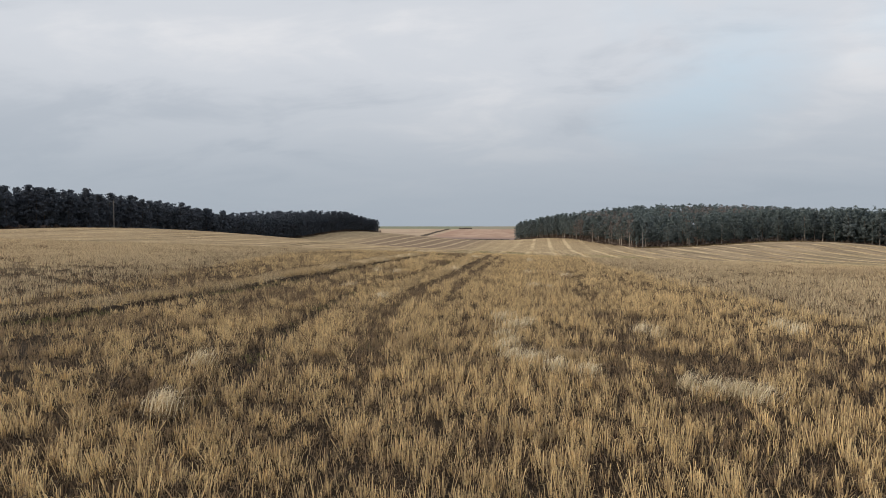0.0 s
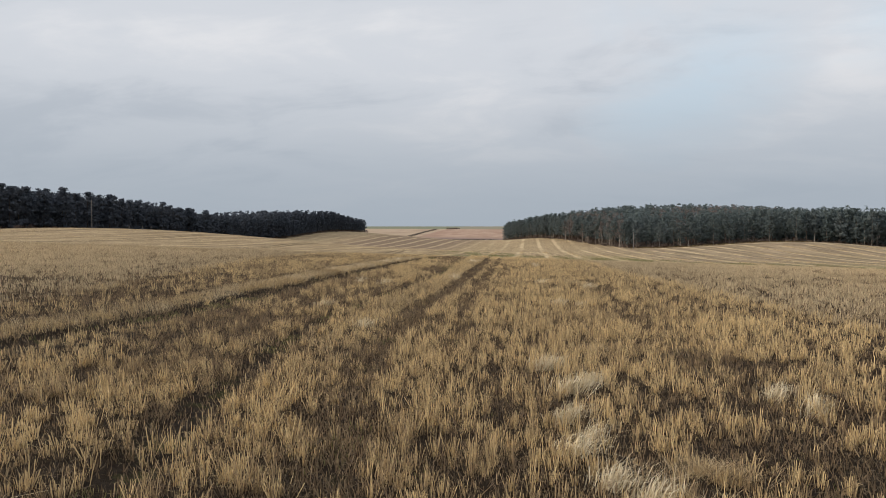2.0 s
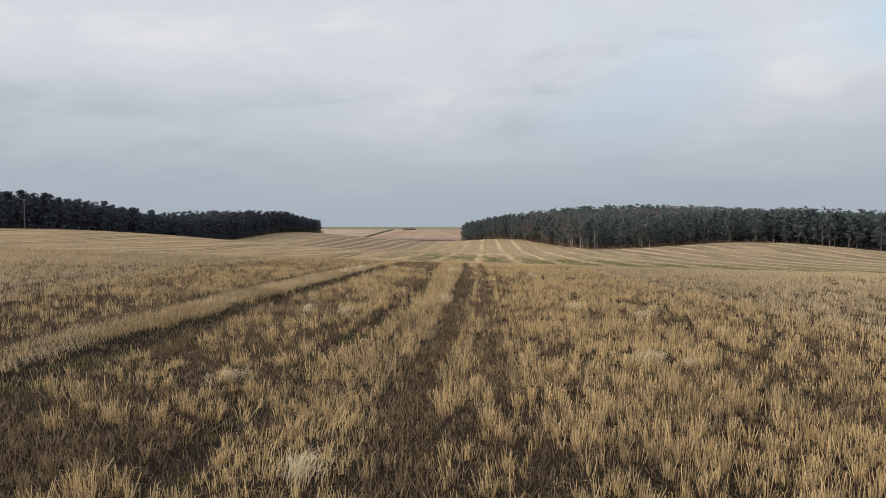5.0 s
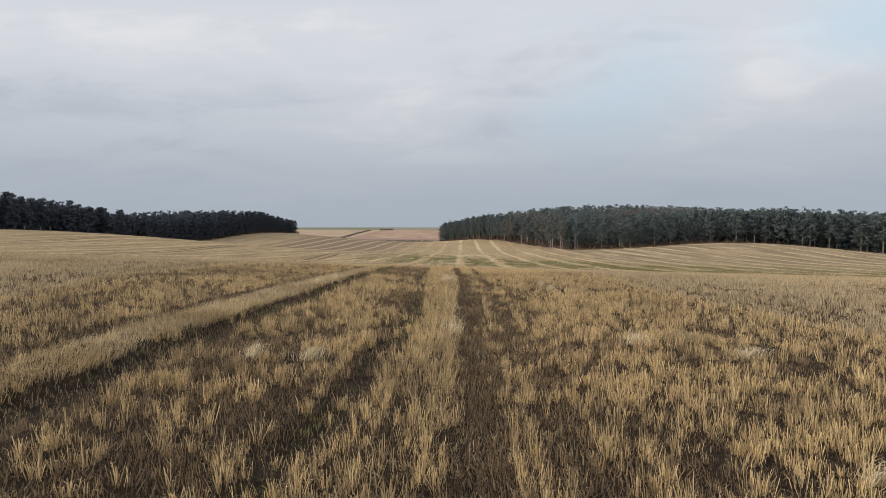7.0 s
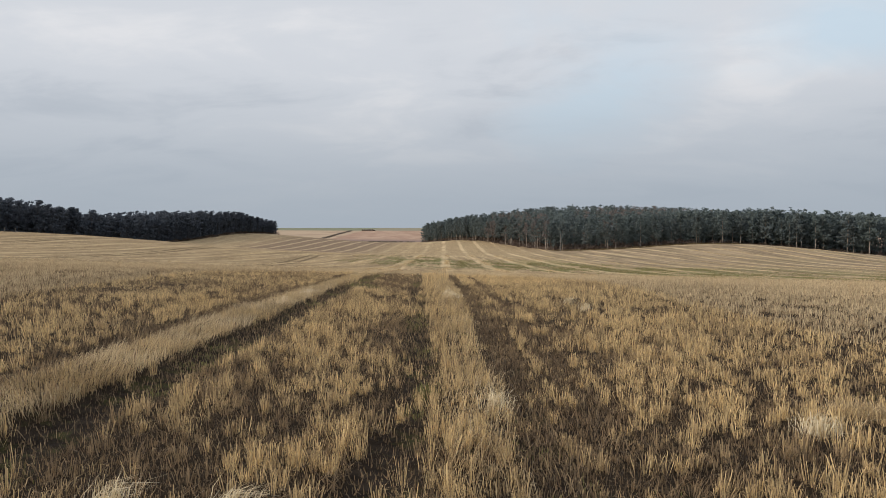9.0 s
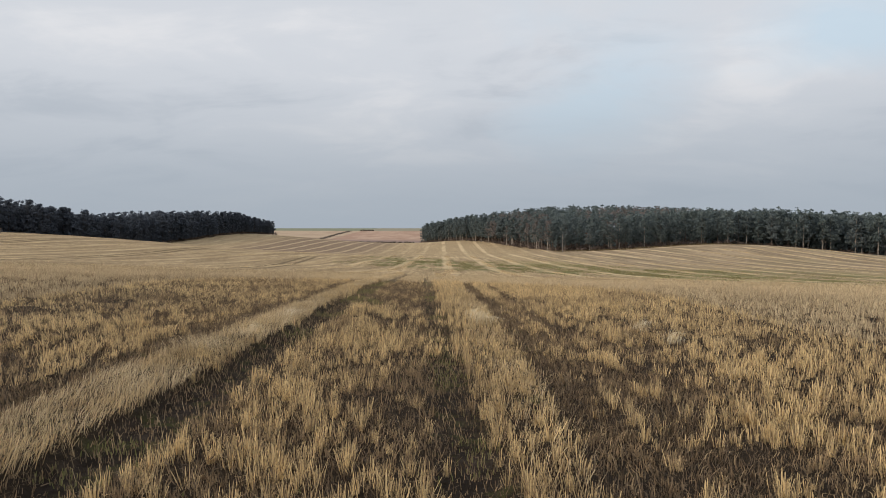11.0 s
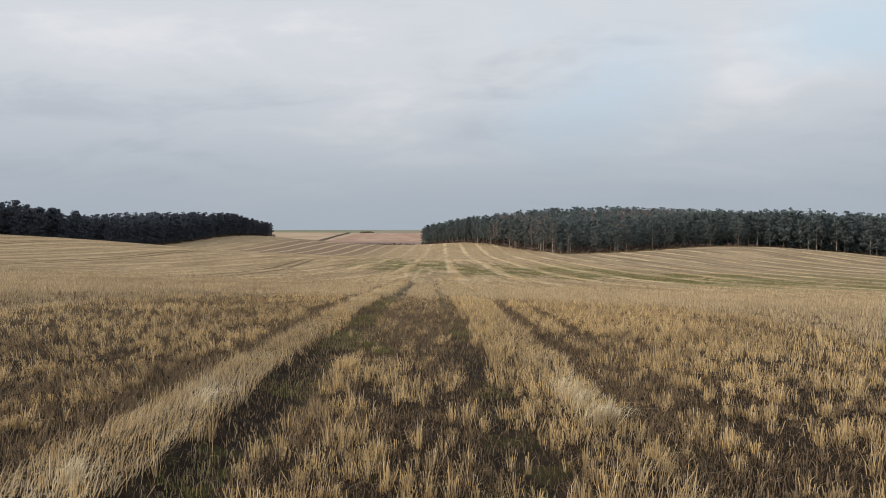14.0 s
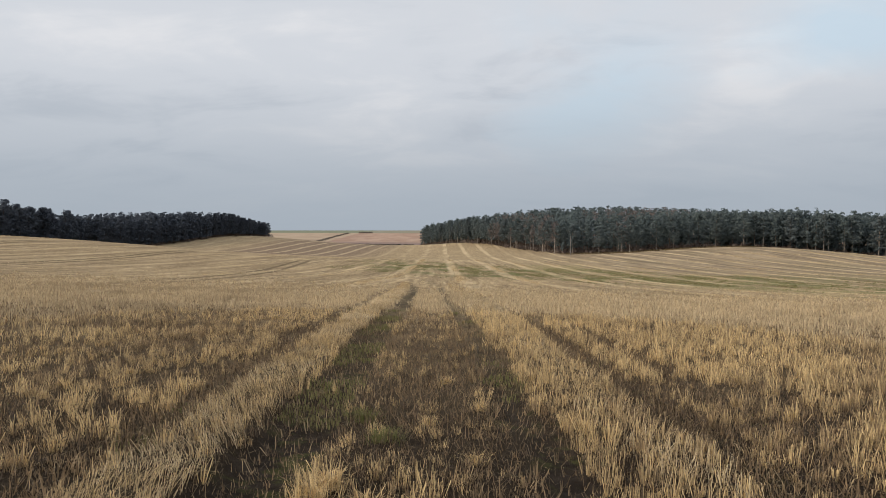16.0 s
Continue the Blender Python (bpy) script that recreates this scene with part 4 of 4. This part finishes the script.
def tri_mesh(name, co, faces, material):
    me = bpy.data.meshes.new(name)
    me.vertices.add(len(co))
    me.vertices.foreach_set("co", np.asarray(co, np.float32).ravel())
    me.loops.add(faces.size)
    me.loops.foreach_set("vertex_index", faces.ravel().astype(np.int32))
    me.polygons.add(len(faces))
    me.polygons.foreach_set("loop_start", np.arange(0, faces.size, 3, dtype=np.int32))
    me.polygons.foreach_set("loop_total", np.full(len(faces), 3, dtype=np.int32))
    me.update(calc_edges=True)
    me.materials.append(material)
    return me


def pine_meshes(seed, height, bare, width, needle, bark, clumps=52, per=15, size=.42):
    """Trunk with limbs, and a crown of needle clumps; bare: share of the trunk below the crown."""
    rng = np.random.default_rng(seed)
    tv, tf, cs, rs = [], [], [], []
    bx, by = rng.normal(0, .25), rng.normal(0, .25)
    pts = [(bx * t * t, by * t * t, -.4 + (height + .1) * t) for t in (0, .06, .25, .5, .75, .96)]
    r0 = height * .011
    tube(tv, tf, pts, [r0 * 1.35, r0, r0 * .85, r0 * .7, r0 * .45, .03])
    for i in range(clumps):
        t = (i + rng.uniform(0, 1)) / clumps
        z = height * (bare + (1 - bare) * (.05 + .93 * t))
        reach = width * (math.sin(math.pi * min(1, .22 + .76 * t)) ** .5) * rng.uniform(.2, 1.0) * (1 if t < .85 else .45)
        a = rng.uniform(0, 2 * math.pi)
        c = (bx * t + reach * math.cos(a), by * t + reach * math.sin(a), z + rng.normal(0, .2))
        cs.append(c)
        rs.append(rng.uniform(.55, 1.0) * width / 2.5)
        if i % 7 == 0:
            s = (bx * t, by * t, z - .5)
            tube(tv, tf, [s, ((s[0] + c[0]) / 2, (s[1] + c[1]) / 2, (s[2] + c[2]) / 2 - .1), c], [.07, .05, .02], 3)
    for i in range(5):  # dead stubs below the crown
        z, a, q = height * bare * rng.uniform(.35, 1.0), rng.uniform(0, 6.28), rng.uniform(.5, 1.4)
        tube(tv, tf, [(0, 0, z), (q * .6 * math.cos(a), q * .6 * math.sin(a), z + .05), (q * math.cos(a), q * math.sin(a), z - .1)], [.045, .03, .012], 3)
    return soup("trunk", tv, tf, bark), tri_mesh("crown", *leaf_cloud(rng, cs, rs, per, size, .48), needle)


def bare_meshes(seed, height):
    """A leafless broadleaf: trunk, and a crown of fine twigs."""
    rng = np.random.default_rng(seed)
    tv, tf, cv, cf = [], [], [], []
    tube(tv, tf, [(0, 0, -.4), (.05, 0, height * .3), (.15, .1, height * .65), (.1, .1, height * .93)], [.2, .15, .09, .02])
    for i in range(70):
        t = rng.uniform(.25, .95)
        a, q = rng.uniform(0, 6.28), height * .20 * rng.uniform(.4, 1.2) * (1.25 - t)
        s = Vector((.1 * t, .1 * t, height * t))
        e = s + Vector((q * 1.5 * math.cos(a), q * 1.5 * math.sin(a), q * rng.uniform(.6, 1.5)))
        if i % 4 == 0:
            tube(tv, tf, [tuple(s), tuple((s + e) / 2 + Vector((0, 0, -.1))), tuple(e)], [.05, .035, .01], 3)
        for j in range(7):
            p = s.lerp(e, rng.uniform(.3, 1))
            d = Vector(rng.normal(0, 1, 3)).normalized() * rng.uniform(.6, 1.3) + Vector((0, 0, .4))
            w = Vector(rng.normal(0, 1, 3)).normalized() * .07
            k = len(cv)
            cv.extend([tuple(p - w), tuple(p + w), tuple(p + d)])
            cf.append((k, k + 1, k + 2))
    return soup("trunk", tv, tf, M_BARK), soup("crown", cv, cf, M_TWIG)


def tree_thing(name, meshes, label, category, group):
    top = new(name)
    top.empty_display_size = .5
    for me in meshes:
        new(me.name.split(".")[0], me).parent = top
    return tagged(top, label, category, group)


def along(points, step, rng, jitter):
    """Places along a bent line, about a step apart."""
    out = []
    for (x0, y0), (x1, y1) in zip(points, points[1:]):
        n = max(1, int(math.hypot(x1 - x0, y1 - y0) / step))
        for i in range(n):
            t = (i + .5) / n
            out.append((x0 + (x1 - x0) * t + rng.normal(0, jitter), y0 + (y1 - y0) * t + rng.normal(0, jitter)))
    return out


def plant(makers, places, rng, low, high):
    """Copies of the first trees over all places; the first ones move to a place themselves."""
    free = list(makers)
    for i, (qx, qy) in enumerate(places):
        s = rng.uniform(low, high) * (1.0 + .20 * float(smooth(qx, 100, 150))) * (1 - .3 * float(smooth(qy, 430, 510)) if qx < -90 else 1.0)
        m = pose(qx, qy, float(ground_z(qx, qy)), 0, 0, rng.uniform(0, 360)) @ Matrix.Diagonal((s * rng.uniform(.9, 1.15), s * rng.uniform(.9, 1.15), s, 1))
        j = int(rng.integers(len(makers)))
        if free:
            free.pop().matrix_basis = m
        else:
            src = makers[j]
            old = src.matrix_basis.copy()
            made = copy_thing(src, Matrix.Identity(4))
            made.matrix_basis = m
            src.matrix_basis = old


rng_wood = np.random.default_rng(71)
pines_r = [tree_thing("pine_tree", pine_meshes(80 + i, 13.0, (.16, .22, .28, .33, .24)[i], (2.6, 3.0, 2.3, 2.8, 3.3)[i], M_NEEDLE, M_BARK, 60, 28, .30), "tall green pine with bare pale trunk at the wood edge", "pine tree", "pines of the sunlit wood edge") for i in range(5)]
plant(pines_r, along(RIGHT_EDGE, 3.7, rng_wood, 1.5), rng_wood, .74, 1.03)
young_r = [tree_thing("young_pine", pine_meshes(90 + i, 11.5, .10, 2.4, M_NEEDLE, M_BARK, 56, 26, .30), "dense younger pine with branches near the ground", "pine tree", "younger pines of the wood") for i in range(3)]
plant(young_r, along([(-15, 556), (3, 482), (26, 398)], 5.0, rng_wood, 1.2) + along([(-12, 562), (8, 486), (31, 402)], 6, rng_wood, 1.5), rng_wood, .85, 1.2)
bare_r = [tree_thing("bare_tree", bare_meshes(95 + i, 10.5), "leafless brown broadleaf tree among the pines", "bare tree", "bare trees of the wood") for i in range(3)]
plant(bare_r, along([(14, 415), (26, 374), (38, 325)], 8, rng_wood, 1.6) + [(70, 400), (95, 420), (120, 440), (60, 322), (84, 440), (140, 430), (150, 445), (110, 470), (128, 452), (134, 470), (142, 455), (118, 448), (156, 430), (125, 436), (48, 352), (58, 366), (75, 372), (66, 345), (30, 400), (88, 398)], rng_wood, .8, 1.15)
# left wood, its needle and bark colours darkened to stand for shade
pines_l = [tree_thing("pine_tree", pine_meshes(100 + i, 11.8, .06, 2.9, M_NEEDLE_SHADED, M_BARK_SHADED, 60, 26, .33), "dark shaded pine standing in a dense wood edge", "pine tree", "pines of the shaded wood edge") for i in range(5)]
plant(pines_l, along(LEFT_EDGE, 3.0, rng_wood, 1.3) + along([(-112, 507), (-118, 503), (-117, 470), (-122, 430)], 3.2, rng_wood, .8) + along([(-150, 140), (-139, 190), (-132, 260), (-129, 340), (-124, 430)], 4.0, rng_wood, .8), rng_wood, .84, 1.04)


def wood_inside(name, areas, count, seed, needle, label, height, foot=.22, leaf=.46, bare=False):
    """The closed canopy behind the edge: many crowns and trunks, too many to count."""
    rng = np.random.default_rng(seed)
    cs, rs, stems = [], [], []
    for k in range(count):
        x0, x1, y0, y1 = areas[k % len(areas)]
        x, y = rng.uniform(x0, x1), rng.uniform(y0, y1)
        if not inside(name, x, y):
            continue
        h, z = height * rng.uniform(.85, 1.12) * (1.0 + .17 * float(smooth(x, 100, 150))) * (1 - .3 * float(smooth(y, 430, 510)) if x < -90 else 1.0), float(ground_z(x, y))
        deep = not inside(name, x, y - 22) if name == "green_woodland" else not inside(name, x + 14, y)
        tiers = 13 if deep else 5
        for i in range(tiers):
            t = (i + rng.uniform(0, 1)) / tiers
            t = t if deep else .55 + .45 * t
            a, q = rng.uniform(0, 6.28), 2.3 * math.sin(math.pi * min(1, .25 + .72 * t)) * rng.uniform(.2, 1)
            cs.append((x + q * math.cos(a), y + q * math.sin(a), z + h * (foot + (.98 - foot) * t)))
            rs.append(rng.uniform(.8, 1.3))
        stems.append((x, y, z, h))
    co, faces = leaf_cloud(rng, cs, rs, 12, .32, .6, 2.0) if bare else leaf_cloud(rng, cs, rs, 16, leaf, .6)
    st = np.array(stems)
    w = np.array([(-.15, 0, 0), (.15, 0, 0), (0, .2, 0)])
    foot_pts = st[:, None, :3] + w[None] - np.array([0, 0, .3])
    top_pts = st[:, None, :3] + np.stack([0 * st[:, 3], 0 * st[:, 3], st[:, 3] * .8], 1)[:, None]
    sv = np.concatenate([foot_pts, top_pts], 1).reshape(-1, 3)
    base = len(co) + 4 * np.arange(len(st))[:, None, None]
    sf = (base + np.array([(0, 1, 3), (1, 2, 3), (2, 0, 3)])[None]).reshape(-1, 3)
    return tagged(new(name, tri_mesh(name, np.concatenate([co, sv]), np.concatenate([faces, sf]), needle)), label, "woodland", kind="stuff")


wood_inside("green_woodland", [(-20, 60, 330, 600), (40, 180, 310, 520), (60, 240, 262, 350), (100, 240, 262, 420)], 3400, 111, M_NEEDLE, "green pine wood covering a low hill", 13.2, .12)
wood_inside("dark_woodland", [(-172, -110, 95, 508), (-165, -125, 95, 260)], 1700, 112, M_NEEDLE_SHADED, "dense pine wood along the field, coloured for its shaded side", 11.6, .08)


wood_inside("bare_woodland", [(105, 178, 395, 500), (60, 110, 345, 410), (80, 125, 380, 440), (20, 45, 350, 420)], 380, 113, M_TWIG, "leafless brown crowns mixed into the pine wood", 13.2, .3, bare=True)


def brush(name, line, depth, height, seed, material, label, per_m=9, size=.35):
    rng = np.random.default_rng(seed)
    places = along(line, 1.0, rng, depth / 2)
    cs = [(qx, qy, float(ground_z(qx, qy)) + height * .35) for qx, qy in places]
    rs = [height * rng.uniform(.4, .9) for _ in places]
    return tagged(new(name, tri_mesh(name, *leaf_cloud(rng, cs, rs, per_m, size), material)), label, "undergrowth", kind="stuff")


brush("undergrowth", [(q[0] + 1, q[1] + 2) for q in RIGHT_EDGE], 3.5, 1.7, 121, M_BRUSH, "brown brambles along the foot of the pine wood", 34)
brush("undergrowth", [(q[0] + 4, q[1] + 7) for q in RIGHT_EDGE], 6, 3.4, 123, M_BRUSH, "tall leafless brown scrub under the pines", 30, .3)
brush("undergrowth", [(q[0] - 1, q[1]) for q in LEFT_EDGE], 4, 1.6, 122, M_BRUSH, "dark brambles along the foot of the pine wood", 30)

# ---------------------------------------------------------------- far hedges
brush("hedgerow", [(-122, 650), (-137, 860), (-157, 1150), (-172, 1390)], 3, 1.3, 131, M_HEDGE, "dark hedge running uphill between distant fields", 12, .5)
brush("hedgerow", [(-104, 700), (-66, 692), (-30, 684)], 2.5, 1.4, 132, M_HEDGE, "dark hedge at the foot of the ploughed field", 12, .7)
brush("hedgerow", [(-150, 1400), (-132, 1402)], 4, 3.6, 133, M_HEDGE, "clump of dark trees on the skyline", 16, 1.2)


# ---------------------------------------------------------------- poles
def pole_thing(qx, qy, height, radius, name, label, group=""):
    bm = bmesh.new()
    bmesh.ops.create_cone(bm, segments=8, radius1=radius, radius2=radius * .7, depth=height + .5, cap_ends=True, matrix=Matrix.Translation((0, 0, height / 2 - .25)))
    me = bpy.data.meshes.new(name)
    bm.to_mesh(me)
    bm.free()
    me.materials.append(M_POLE)
    ob = new(name, me)
    ob.matrix_world = pose(qx, qy, float(ground_z(qx, qy)))
    return tagged(ob, label, "pole", group)


pole_thing(-126, 208, 8.6, .17, "wooden_pole", "tall pale weathered wooden pole before the pine wood")
pole_thing(41.3, 316.5, 6.8, .19, "wooden_pole", "tall pale weathered wooden pole at the corner of the green wood")
for qx, qy in ((-99.5, 181.0), (-96.2, 181.5), (-94.4, 182.2)):
    pole_thing(qx, qy, 1.1, .09, "fence_post", "short pale wooden post at the field margin", "posts at the field margin")


def verge_grass():
    """Rough grass between the field and the foot of the wood."""
    rng = np.random.default_rng(141)
    xs, ys = [], []
    for qx, qy in along([(40, 322), (62, 314), (95, 314), (130, 301), (165, 287), (235, 261)], .5, rng, .4):
        k = rng.normal(0, 1.3, 14)
        xs.append(qx + rng.normal(0, .6, 14))
        ys.append(qy + k - (1.5 if qx > 70 else 0))
    x, y = np.concatenate(xs), np.concatenate(ys)
    n = len(x)
    return spikes("verge_grass", x, y, ground_z(x, y), rng.uniform(.2, .6, n), rng.uniform(.08, .25, n), rng.uniform(.1, .9, n), rng.uniform(0, 1, n), M_VERGE, rng)


tagged(new("verge_grass", verge_grass()), "rough olive-brown grass verge before the pine wood", "grass", kind="stuff")
